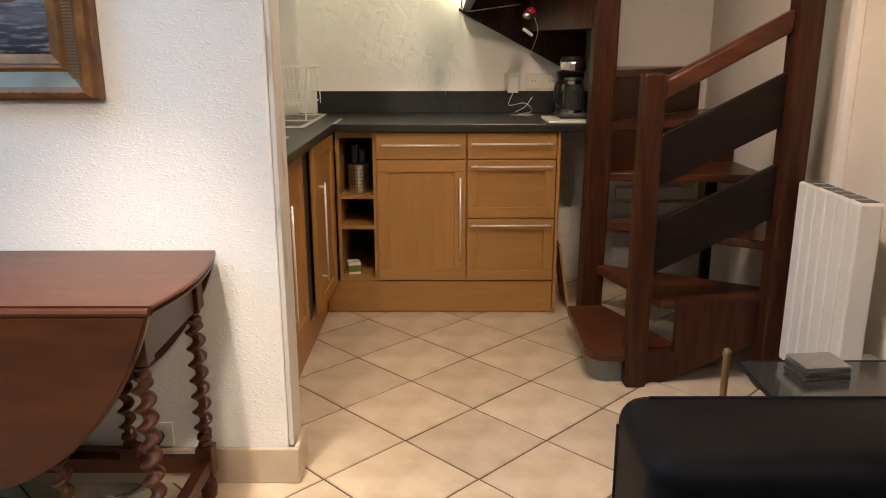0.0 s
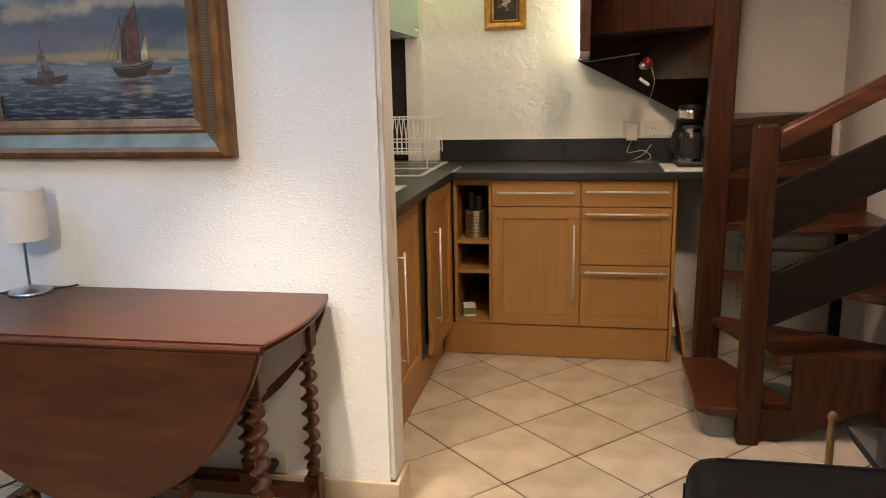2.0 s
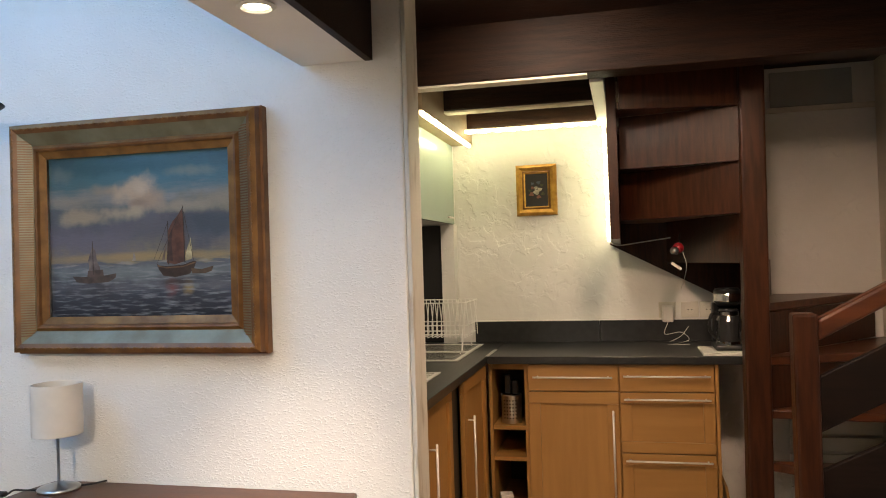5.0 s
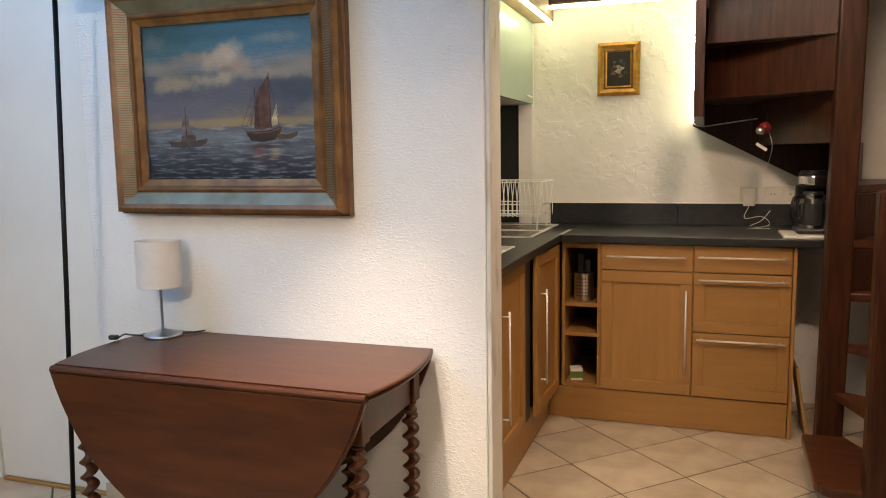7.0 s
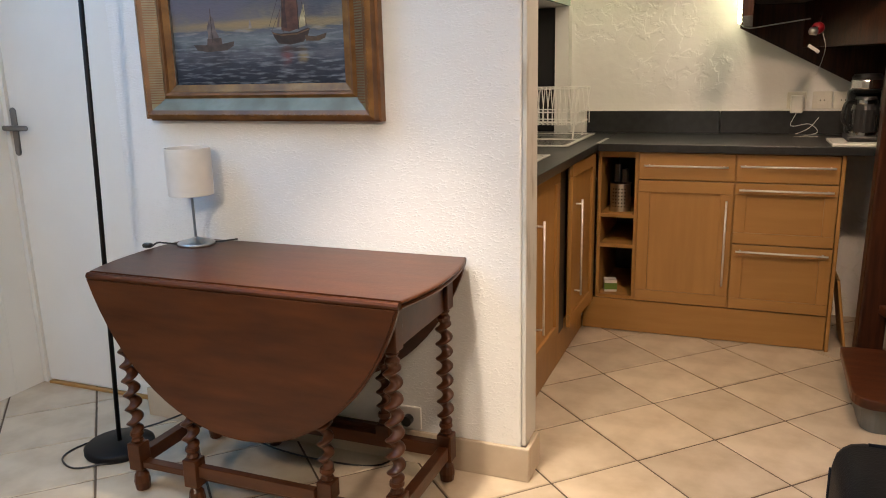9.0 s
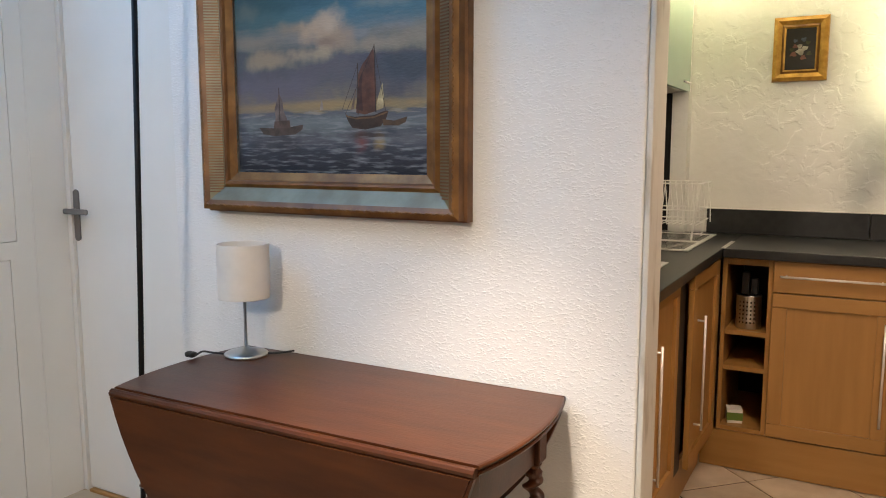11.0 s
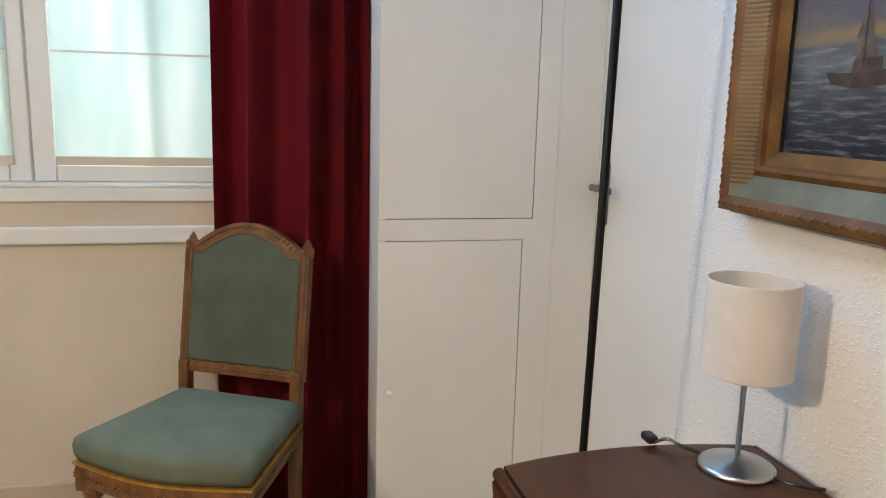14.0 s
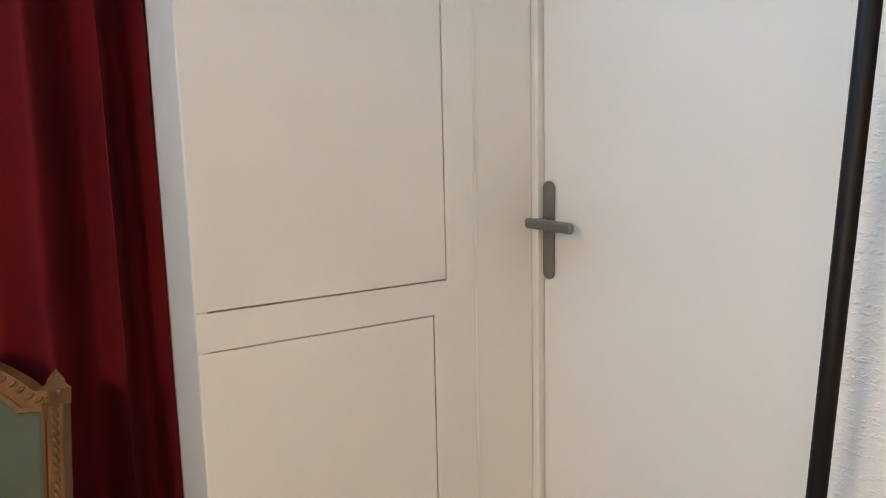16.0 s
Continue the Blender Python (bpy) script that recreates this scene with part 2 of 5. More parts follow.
def boxes(items, bevel=0.0):
    bm = bmesh.new()
    for lo, hi in items:
        add_box(bm, lo, hi, bevel)
    return bm


def add_prism(bm, pts, z0, z1, plane="z"):
    """A slab from an outline. plane z: outline in x, y; y: outline in x, z; x: outline in y, z."""
    def put(a, b, c):
        return (a, b, c) if plane == "z" else ((a, c, b) if plane == "y" else (c, a, b))
    lo = [bm.verts.new(put(a, b, z0)) for a, b in pts]
    hi = [bm.verts.new(put(a, b, z1)) for a, b in pts]
    n = len(pts)
    faces = [bm.faces.new(lo), bm.faces.new(hi)]
    for i in range(n):
        faces.append(bm.faces.new((lo[i], lo[(i + 1) % n], hi[(i + 1) % n], hi[i])))
    bmesh.ops.recalc_face_normals(bm, faces=faces)
    return lo + hi, faces


def prism(pts, z0, z1, plane="z", bevel=0.0):
    bm = bmesh.new()
    add_prism(bm, pts, z0, z1, plane)
    if bevel:
        bmesh.ops.bevel(bm, geom=[e for e in bm.edges if e.calc_face_angle(0) > 0.9], offset=bevel, segments=2, affect="EDGES", profile=0.5)
    return bm


def add_lathe(bm, profile, centre, n=24, axis="z"):
    cx, cy, cz = centre
    rings = []
    for r, h in profile:
        ring = []
        for i in range(n):
            a = 2 * math.pi * i / n
            p = (cx + r * math.cos(a), cy + r * math.sin(a), cz + h) if axis == "z" else ((cx + r * math.cos(a), cy + h, cz + r * math.sin(a)) if axis == "y" else (cx + h, cy + r * math.cos(a), cz + r * math.sin(a)))
            ring.append(bm.verts.new(p))
        rings.append(ring)
    fs = []
    for a, b in zip(rings, rings[1:]):
        for i in range(n):
            fs.append(bm.faces.new((a[i], a[(i + 1) % n], b[(i + 1) % n], b[i])))
    if profile[0][0] > 1e-4:
        fs.append(bm.faces.new(rings[0]))
    if profile[-1][0] > 1e-4:
        fs.append(bm.faces.new(rings[-1]))
    bmesh.ops.recalc_face_normals(bm, faces=fs)


def lathe(profile, centre=(0, 0, 0), n=24, axis="z"):
    bm = bmesh.new()
    add_lathe(bm, profile, centre, n, axis)
    return bm


def add_tube(bm, pts, r, n=8, closed=False):
    pts = [Vector(p) for p in pts]
    rings = []
    up = Vector((0.13, 0.21, 0.97)).normalized()
    for i, p in enumerate(pts):
        a, b = pts[max(i - 1, 0)], pts[min(i + 1, len(pts) - 1)]
        if closed:
            a, b = pts[i - 1], pts[(i + 1) % len(pts)]
        d = (b - a).normalized()
        u = d.cross(up)
        if u.length < 1e-3:
            u = d.cross(Vector((1, 0, 0)))
        u.normalize()
        w = d.cross(u)
        rr = r[i] if isinstance(r, (list, tuple)) else r
        rings.append([bm.verts.new(p + rr * (math.cos(t) * u + math.sin(t) * w)) for t in (2 * math.pi * k / n for k in range(n))])
    fs = []
    pairs = list(zip(rings, rings[1:])) + ([(rings[-1], rings[0])] if closed else [])
    for a, b in pairs:
        for i in range(n):
            fs.append(bm.faces.new((a[i], a[(i + 1) % n], b[(i + 1) % n], b[i])))
    if not closed:
        fs += [bm.faces.new(rings[0]), bm.faces.new(rings[-1])]
    bmesh.ops.recalc_face_normals(bm, faces=fs)


def tube(pts, r, n=8, closed=False):
    bm = bmesh.new()
    add_tube(bm, pts, r, n, closed)
    return bm


def smooth_path(pts, k=6):
    """Catmull-Rom through the points."""
    P = [Vector(p) for p in pts]
    P = [2 * P[0] - P[1]] + P + [2 * P[-1] - P[-2]]
    out = []
    for i in range(1, len(P) - 2):
        for j in range(k):
            t = j / k
            a, b, c, d = P[i - 1:i + 3]
            out.append(0.5 * (2 * b + (c - a) * t + (2 * a - 5 * b + 4 * c - d) * t * t + (3 * b - a - 3 * c + d) * t ** 3))
    return out + [P[-2]]


def thing(name, label, category, at=(0, 0, 0), group="", kind="", turn=0.0):
    e = new(name)
    e.empty_display_size = 0.1
    e.matrix_world = pose(*at, 0, 0, turn)
    return tagged(e, label, category, group, kind)


def structure(name, bm, material, label="", category=""):
    return tagged(mesh_ob(name, bm, material), label, category or name.split("_")[0], kind="structure")


# ---- structure ----
YW = 2.075     # face of the wall behind the table
XR = 1.38      # right wall
XL = -2.97     # window wall
YK = 4.17      # kitchen back wall
YB = -2.4      # wall behind
TOP = 3.7

structure("floor_screed", box((XL - 0.3, YB - 0.2, -0.12), (XR + 0.3, YK + 0.2, -0.004)), GROUT, "brown grout bed under the floor tiles", "floor")
structure("wall_table", box((-1.985, YW, 0), (-0.489, YW + 0.125, TOP), 0.008, seg=3), PLASTER, "white roughcast plaster wall behind the gateleg table", "wall")
structure("trim_wall_end", box((-0.488, YW + 0.003, 0.116), (-0.474, YW + 0.127, 2.338), 0.003), OLDPAINT, "chipped off-white painted board on the wall end", "trim")
# also runs unseen behind the closed door, added to stop sky light leaking in
structure("wall_door_head", boxes([((XL, 2.262, 0), (-1.985, 2.38, TOP)), ((-1.985, YW + 0.127, 0), (-1.88, 2.38, TOP))]), PLASTER, "plaster wall above the white door, with unseen backing against stray light", "wall")
structure("wall_kitchen_back", box((-1.3, YK, 0), (XR + 0.2, YK + 0.15, 2.45)), KPLASTER, "white roughcast plaster kitchen wall", "wall")
structure("wall_kitchen_left", box((-1.30, 2.21, 0), (-1.15, YK - 0.002, 2.45)), KPLASTER, "white plaster kitchen side wall", "wall")
structure("wall_right", box((XR, YB, 0), (XR + 0.15, YK - 0.002, TOP)), WARMWHITE, "cream painted wall beside the stair", "wall")
structure("wall_rear", box((XL - 0.3, YB - 0.15, 0), (XR + 0.15, YB - 0.002, TOP)), CREAM, "cream painted wall", "wall")
# window wall with one low opening and an unseen, added high one
WY0, WY1, WZ0, WZ1 = -0.35, 1.22, 1.062, 2.35
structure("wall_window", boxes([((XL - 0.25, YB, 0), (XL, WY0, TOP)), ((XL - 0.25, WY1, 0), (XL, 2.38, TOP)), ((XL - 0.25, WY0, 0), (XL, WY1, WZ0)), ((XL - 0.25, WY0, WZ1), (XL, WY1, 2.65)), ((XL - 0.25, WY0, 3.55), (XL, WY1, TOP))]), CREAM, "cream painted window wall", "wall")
structure("ceiling_high", box((XL - 0.25, YB, TOP), (XR + 0.15, YK, TOP + 0.1)), PAINT, "white ceiling of the high space", "ceiling")
structure("ceiling_low", boxes([((-0.59, YB, 2.34), (XR, YW + 0.06, 2.45)), ((-1.15, YW + 0.126, 2.34), (XR, YK, 2.45))]), BEAMWOOD, "dark stained wooden ceiling under the mezzanine", "ceiling")
structure("ceiling_soffit", box((-0.80, YB, 2.0), (-0.60, YW - 0.002, 2.45)), PAINT, "white boxed soffit with recessed spots", "ceiling")
structure("trim_soffit_fascia", box((-0.598, YB, 1.998), (-0.575, YW - 0.003, 2.338)), BEAMWOOD, "dark wooden fascia on the soffit edge", "trim")
structure("wall_mezzanine_edge", box((-0.80, YB, 2.455), (-0.70, YW - 0.002, TOP)), PLASTER, "plaster parapet of the mezzanine", "wall")
structure("wall_mezzanine_back", box((-0.475, YW + 0.002, 2.455), (XR, YW + 0.1, TOP)), PLASTER, "plaster wall above the kitchen", "wall")
structure("wall_kitchen_column", box((-0.868, 4.085, 0.935), (-0.793, YK - 0.002, 1.598)), KPLASTER, "narrow plaster pier under the wall cabinet", "wall")
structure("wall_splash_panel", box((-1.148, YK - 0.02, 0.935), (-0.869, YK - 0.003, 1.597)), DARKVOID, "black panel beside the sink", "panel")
# skirting
for a, b in [((-1.985, YW - 0.018, 0), (-0.458, YW - 0.002, 0.115)), ((-0.473, YW - 0.001, 0), (-0.458, YW + 0.125, 0.115))]:
    structure("baseboard", box(a, b, 0.004), SKIRT, "beige stone skirting tiles", "baseboard")
structure("baseboard_window", box((XL + 0.002, YB, 0), (XL + 0.018, 1.05, 0.14), 0.004), SKIRT, "beige stone skirting tiles", "baseboard")

# floor tiles laid on the diagonal
TS = 0.3345
bm = bmesh.new()
g = 0.0038
add_box(bm, (-TS / 2 + g, -TS / 2 + g, -0.012), (TS / 2 - g, TS / 2 - g, 0), 0.0)
tile_mesh = bpy.data.meshes.new("tile")
bmesh.ops.bevel(bm, geom=[e for e in bm.edges if all(v.co.z > -0.001 for v in e.verts)], offset=0.003, segments=1, affect="EDGES")
bm.to_mesh(tile_mesh)
bm.free()
tile_mesh.materials.append(TILE)


def floor_tiles(parent):
    d = TS / math.sqrt(2)
    for i in range(-14, 8):
        for j in range(-22, 10):
            if (i + j) % 2 == 0:
                continue
            x, y = 0.083 + d * i, 2.557 + d * j
            if XL - 0.12 < x < XR + 0.12 and YB - 0.1 < y < YK + 0.1 and not (x < -1.1 and y > 2.42):
                t = new("tile", tile_mesh)
                t.parent = parent
                t.matrix_local = pose(x, y, random.uniform(-0.0006, 0.0006), random.uniform(-0.15, 0.15), random.uniform(-0.15, 0.15), 45)


# beams
for y0, h, lab in ((2.93, 0.30, "large dark"), (3.47, 0.24, "dark"), (4.02, 0.24, "dark")):
    structure("trim_beam", box((-1.148 if y0 < 3 else -0.688, y0, 2.112), (XR if y0 < 3 else 0.008, y0 + 0.13, 2.112 + h if y0 < 3 else 2.338), 0.006), BEAMWOOD, lab + " stained ceiling beam", "beam")
    # pale strip under each beam: the LED light there put into colour
    structure("trim_beam_underside", box((-0.688, y0 + 0.006, 2.102), (0.008, y0 + 0.075, 2.111)), CREAM, "pale strip giving the LED light under the ceiling beam", "beam")
structure("trim_left_beam", box((-1.148, 3.07, 2.045), (-0.690, YK - 0.003, 2.337)), TANWOOD, "boxed cream beam above the wall cabinet", "beam")
structure("trim_stair_side", box((0.012, 3.064, 2.10), (0.068, YK - 0.004, 2.337), 0.003), PAINT, "white painted board beside the stair opening", "trim")
structure("trim_front_beam", box((-0.573, 1.90, 2.295), (XR, 2.06, 2.338), 0.005), BEAMWOOD, "dark stained ceiling beam", "beam")

# window: frames, panes, blinds
win = thing("window_1", "white painted casement window with sheer roman blinds", "window", (XL, 0.435, WZ0), kind="structure")


def in_win(lo, hi, bevel=0.004):
    return box((lo[0] - XL, lo[1] - 0.435, lo[2] - WZ0), (hi[0] - XL, hi[1] - 0.435, hi[2] - WZ0), bevel)


GLASS = bpy.data.materials.new("window_glass")
GLASS.use_nodes = True
gb = GLASS.node_tree.nodes["Principled BSDF"]
gb.inputs["Transmission Weight"].default_value, gb.inputs["Roughness"].default_value, gb.inputs["IOR"].default_value = 1.0, 0.02, 1.1
SHEER = bpy.data.materials.new("sheer_blind_cloth")
SHEER.use_nodes = True
sn, sl = SHEER.node_tree.nodes, SHEER.node_tree.links
sb = sn["Principled BSDF"]
sb.inputs["Base Color"].default_value, sb.inputs["Roughness"].default_value = (0.80, 0.83, 0.80, 1), 0.9
tr = sn.new("ShaderNodeBsdfTranslucent")
tr.inputs["Color"].default_value = (0.86, 0.92, 0.90, 1)
mxs = sn.new("ShaderNodeMixShader")
mxs.inputs["Fac"].default_value = 0.72
snz = sn.new("ShaderNodeTexNoise")
snz.inputs["Scale"].default_value = 3.0
stc = sn.new("ShaderNodeTexCoord")
smp = sn.new("ShaderNodeMapping")
smp.inputs["Scale"].default_value = (1, 4, 0.7)
sl.new(stc.outputs["Object"], smp.inputs["Vector"])
sl.new(smp.outputs[0], snz.inputs["Vector"])
srm = sn.new("ShaderNodeValToRGB")
srm.color_ramp.elements[0].position, srm.color_ramp.elements[1].position = 0.3, 0.7
srm.color_ramp.elements[0].color, srm.color_ramp.elements[1].color = (0.70, 0.84, 0.82, 1), (0.93, 0.97, 0.94, 1)
sl.new(snz.outputs["Fac"], srm.inputs["Fac"])
sl.new(srm.outputs[0], tr.inputs["Color"])
sl.new(sb.outputs[0], mxs.inputs[1])
sl.new(tr.outputs[0], mxs.inputs[2])
sl.new(mxs.outputs[0], sn["Material Output"].inputs["Surface"])
for k, (a, b) in enumerate(((WY0 + 0.03, 0.529), (0.535, WY1 - 0.03))):
    f = part("window_frame", in_win((XL - 0.09, a, WZ0 + 0.012), (XL - 0.04, a + 0.06, WZ1 - 0.02)), WHITE, win)
    for lo, hi in (((XL - 0.09, b - 0.06, WZ0 + 0.012), (XL - 0.04, b, WZ1 - 0.02)), ((XL - 0.089, a + 0.061, WZ0 + 0.012), (XL - 0.041, b - 0.061, WZ0 + 0.06)), ((XL - 0.089, a + 0.061, WZ1 - 0.08), (XL - 0.041, b - 0.061, WZ1 - 0.02))):
        part("window_frame", in_win(lo, hi), WHITE, win)
    p = part("pane", in_win((XL - 0.07, a + 0.055, WZ0 + 0.055), (XL - 0.066, b - 0.055, WZ1 - 0.075), 0), GLASS, win)
    p.visible_shadow = False
    bl = part("blind", in_win((XL - 0.036, a + 0.065, WZ0 + 0.075), (XL - 0.034, b - 0.045, WZ1 - 0.03), 0), SHEER, win, "sheer white roman blind")
    part("blind_hem", in_win((XL - 0.038, a + 0.063, WZ0 + 0.062), (XL - 0.030, b - 0.043, WZ0 + 0.088), 0.002), CREAM, bl, "cream hem bar")
    for zz in (1.45, 1.86, 2.2):
        part("blind_rod", in_win((XL - 0.0335, a + 0.065, zz), (XL - 0.031, b - 0.045, zz + 0.006), 0), PAINT, bl)
    part("glazing_bar", in_win((XL - 0.062, a + 0.337, WZ0 + 0.06), (XL - 0.055, a + 0.355, WZ1 - 0.08), 0), WHITE, win)
part("window_sill", in_win((XL - 0.2, WY0 + 0.001, WZ0 - 0.0), (XL + 0.012, WY1 - 0.001, WZ0 + 0.011), 0.002), WHITE, win)
part("window_catch", in_win((XL - 0.039, 0.522, 1.60), (XL - 0.02, 0.542, 1.68), 0.004), WHITE, win)
structure("trim_window_apron", box((XL + 0.001, WY0 - 0.1, 1.02), (XL + 0.014, 1.075, 1.061), 0.004), WHITE, "white painted apron under the window sill", "trim")
structure("trim_dado", box((XL + 0.001, YB, 0.894), (XL + 0.022, 1.075, 0.946), 0.006), WHITE, "white painted dado moulding", "trim")
structure("backdrop", box((-4.6, -2.5, -0.5), (-4.58, 3.5, 5.5)), PLASTER, "pale courtyard wall outside the window", "backdrop")

# ---- cupboard and door ----
CX = -2.67
cup = thing("built_in_cupboard", "white painted built-in cupboard with closed flush doors", "cupboard", (CX, 1.76, 0))


def rel(bm, o):
    bmesh.ops.translate(bm, verts=bm.verts, vec=Vector(o) * -1)
    return bm


CO = (CX, 1.76, 0)
part("body", rel(boxes([((XL + 0.002, 1.509, 0), (CX - 0.004, 1.529, 2.7)), ((XL + 0.02, 1.531, 0), (CX - 0.03, 2.02, 2.7))]), CO), PAINT, cup)
# one face frame with the cut-outs of both doors, up to the room door
FF = [(1.5095, 0.9395), (1.9425, 0.9395), (1.9425, 0.055), (1.5095, 0.055), (1.5095, 0.0), (2.172, 0.0), (2.172, 2.7), (1.9715, 2.7), (1.9715, 1.0015), (1.5095, 1.0015)]
part("face_frame", rel(prism(FF, CX - 0.028, CX, "x"), CO), PAINT, cup)
part("frame_bead", rel(box((CX + 0.0004, 2.034, 0.0), (CX + 0.0034, 2.040, 2.7), 0.0014), CO), PAINT, cup)
ud = part("door", rel(box((CX - 0.026, 1.5095, 1.0042), (CX - 0.0006, 1.9692, 2.69), 0.0014), CO), PAINT, cup)
ld = part("door", rel(box((CX - 0.026, 1.5095, 0.0575), (CX - 0.0006, 1.9402, 0.9370), 0.0014), CO), PAINT, cup)
part("knob", rel(lathe([(0.004, 0), (0.009, 0.004), (0.007, 0.010), (0.0, 0.012)], (CX - 0.0006, 1.545, 0.48), 12, "x"), CO), PAINT, ld, smooth=True)

door = thing("door_1", "closed white painted flush door with a steel lever handle", "door", (-2.3, 2.235, 0), kind="structure")
DO = (-2.3, 2.235, 0)
part("door_leaf", rel(box((-2.646, 2.185, 0.012), (-1.93, 2.255, 2.05), 0.003), DO), PAINT, door)
part("door_frame", rel(boxes([((CX - 0.028, 2.174, 0), (-2.650, 2.26, 2.1))]), DO), PAINT, door)
part("door_frame", rel(box((-2.646, 2.173, 2.054), (-1.93, 2.26, 2.1)), DO), PAINT, door)
part("threshold", rel(box((-2.63, 2.165, 0.001), (-1.99, 2.184, 0.012), 0.002), DO), OAK, door, "narrow oak threshold strip")
h = part("handle_plate", rel(prism([(-2.626 + 0.0155 * math.cos(a), (1.163 if a < math.pi else 1.001) + 0.0155 * math.sin(a)) for a in (2 * math.pi * i / 24 for i in range(24))], 2.177, 2.184, "y", 0.002), DO), DULL, door, "brushed steel handle plate")
part("lever", rel(box((-2.640, 2.129, 1.089), (-2.508, 2.144, 1.110), 0.0072, seg=3), DO), DULL, h)
part("lever_neck", rel(lathe([(0.009, 0), (0.009, 0.035)], (-2.626, 2.14, 1.099), 12, "y"), DO), DULL, h, smooth=True)

# ---- gateleg table ----
TX, TY, TZ = -1.163, 1.805, 0.734
table = thing("gateleg_table", "dark oak gateleg table with both leaves down and barley twist legs", "table", (TX, TY, 0))
A, B, HY = 0.542, 0.68, 0.232


def oval(d):
    return A * math.sqrt(max(0.0, 1 - (d / B) ** 2))


def top_outline(inset=0.0):
    n = 14
    right = [(oval(-HY + 2 * HY * i / n) - inset, -HY + 2 * HY * i / n) for i in range(n + 1)]
    return right + [(-x, y) for x, y in reversed(right)]


bm = bmesh.new()
rings = [[bm.verts.new((x, y, TZ - dz)) for x, y in top_outline(i)] for i, dz in ((0.012, 0.026), (0.003, 0.022), (0.000, 0.017), (0.002, 0.0135), (0.007, 0.0125), (0.007, 0.0095), (0.001, 0.008), (0.0, 0.004), (0.003, 0.001), (0.008, 0.0))]
for a_, b_ in zip(rings, rings[1:]):
    for i in range(len(a_)):
        j = (i + 1) % len(a_)
        bm.faces.new((a_[i], a_[j], b_[j], b_[i]))
bm.faces.new(rings[0])
bm.faces.new(rings[-1])
bmesh.ops.recalc_face_normals(bm, faces=bm.faces)
part("tabletop", bm, TABLEWOOD, table)
# thin dark band laid in the groove round the tabletop
part("edge_groove", prism(top_outline(0.0052), TZ - 0.0125, TZ - 0.0095), DARKWOOD, table, "dark wood band in the edge groove")


def leaf(side):
    n = 30
    pts = []
    for i in range(n + 1):
        a = math.pi * i / n
        d = HY + 0.012 + (B - HY - 0.012) * math.sin(a)
        pts.append((math.copysign(oval(d), math.cos(a)), TZ - 0.010 - (d - HY)))
    y0 = side * (HY + 0.004)
    bm = bmesh.new()
    add_prism(bm, pts, y0, y0 + side * 0.014, "y")
    small = [(x * 0.985, TZ - 0.004 + (z - TZ + 0.004) * 0.98) for x, z in pts]
    add_prism(bm, small, y0 + side * 0.0145, y0 + side * 0.019, "y")
    # rounded rule joint along the hinge
    add_tube(bm, [(-oval(HY) + 0.004, y0 + side * 0.006, TZ - 0.013), (oval(HY) - 0.004, y0 + side * 0.006, TZ - 0.013)], 0.011, 10)
    return bm


part("leaf", leaf(-1), TABLEWOOD, table, "hanging curved table leaf")
part("leaf", leaf(1), TABLEWOOD, table, "hanging curved table leaf")
LX, LY = 0.452, 0.185


def twist_leg(x, y, foot=True, z0=0.20, z1=0.545, up=0.70, r=0.021):
    bm = bmesh.new()
    if foot:
        add_lathe(bm, [(0.012, 0.0), (0.022, 0.004), (0.026, 0.03), (0.022, 0.055), (0.013, 0.068), (0.016, 0.075)], (x, y, 0), 14)
    zb = 0.075 if foot else 0.11
    add_box(bm, (x - 0.024, y - 0.024, zb), (x + 0.024, y + 0.024, z0 - 0.035), 0.003)
    add_lathe(bm, [(0.014, -0.036), (0.020, -0.028), (0.015, -0.018), (0.022, -0.008), (0.020, 0.002)], (x, y, z0), 14)
    n, m = 14, 96
    rings = []
    for k in range(m + 1):
        z = z0 + (z1 - z0) * k / m
        a = 2 * math.pi * 7.2 * k / m
        e = min(1.0, k / 4, (m - k) / 4)
        cx, cy = x + 0.0098 * e * math.cos(a), y + 0.0098 * e * math.sin(a)
        rings.append([bm.verts.new((cx + r * 0.86 * math.cos(t), cy + r * 0.86 * math.sin(t), z)) for t in (2 * math.pi * i / n for i in range(n))])
    for p, q in zip(rings, rings[1:]):
        for i in range(n):
            bm.faces.new((p[i], p[(i + 1) % n], q[(i + 1) % n], q[i])).smooth = True
    add_lathe(bm, [(0.020, -0.002), (0.022, 0.008), (0.014, 0.018), (0.020, 0.028), (0.013, 0.036)], (x, y, z1), 14)
    add_box(bm, (x - 0.024, y - 0.024, z1 + 0.036), (x + 0.024, y + 0.024, up), 0.003)
    bmesh.ops.recalc_face_normals(bm, faces=bm.faces)
    return bm


for sx in (-1, 1):
    for sy in (-1, 1):
        part("leg", twist_leg(sx * LX, sy * LY), TABLEWOOD, table, smooth=False)
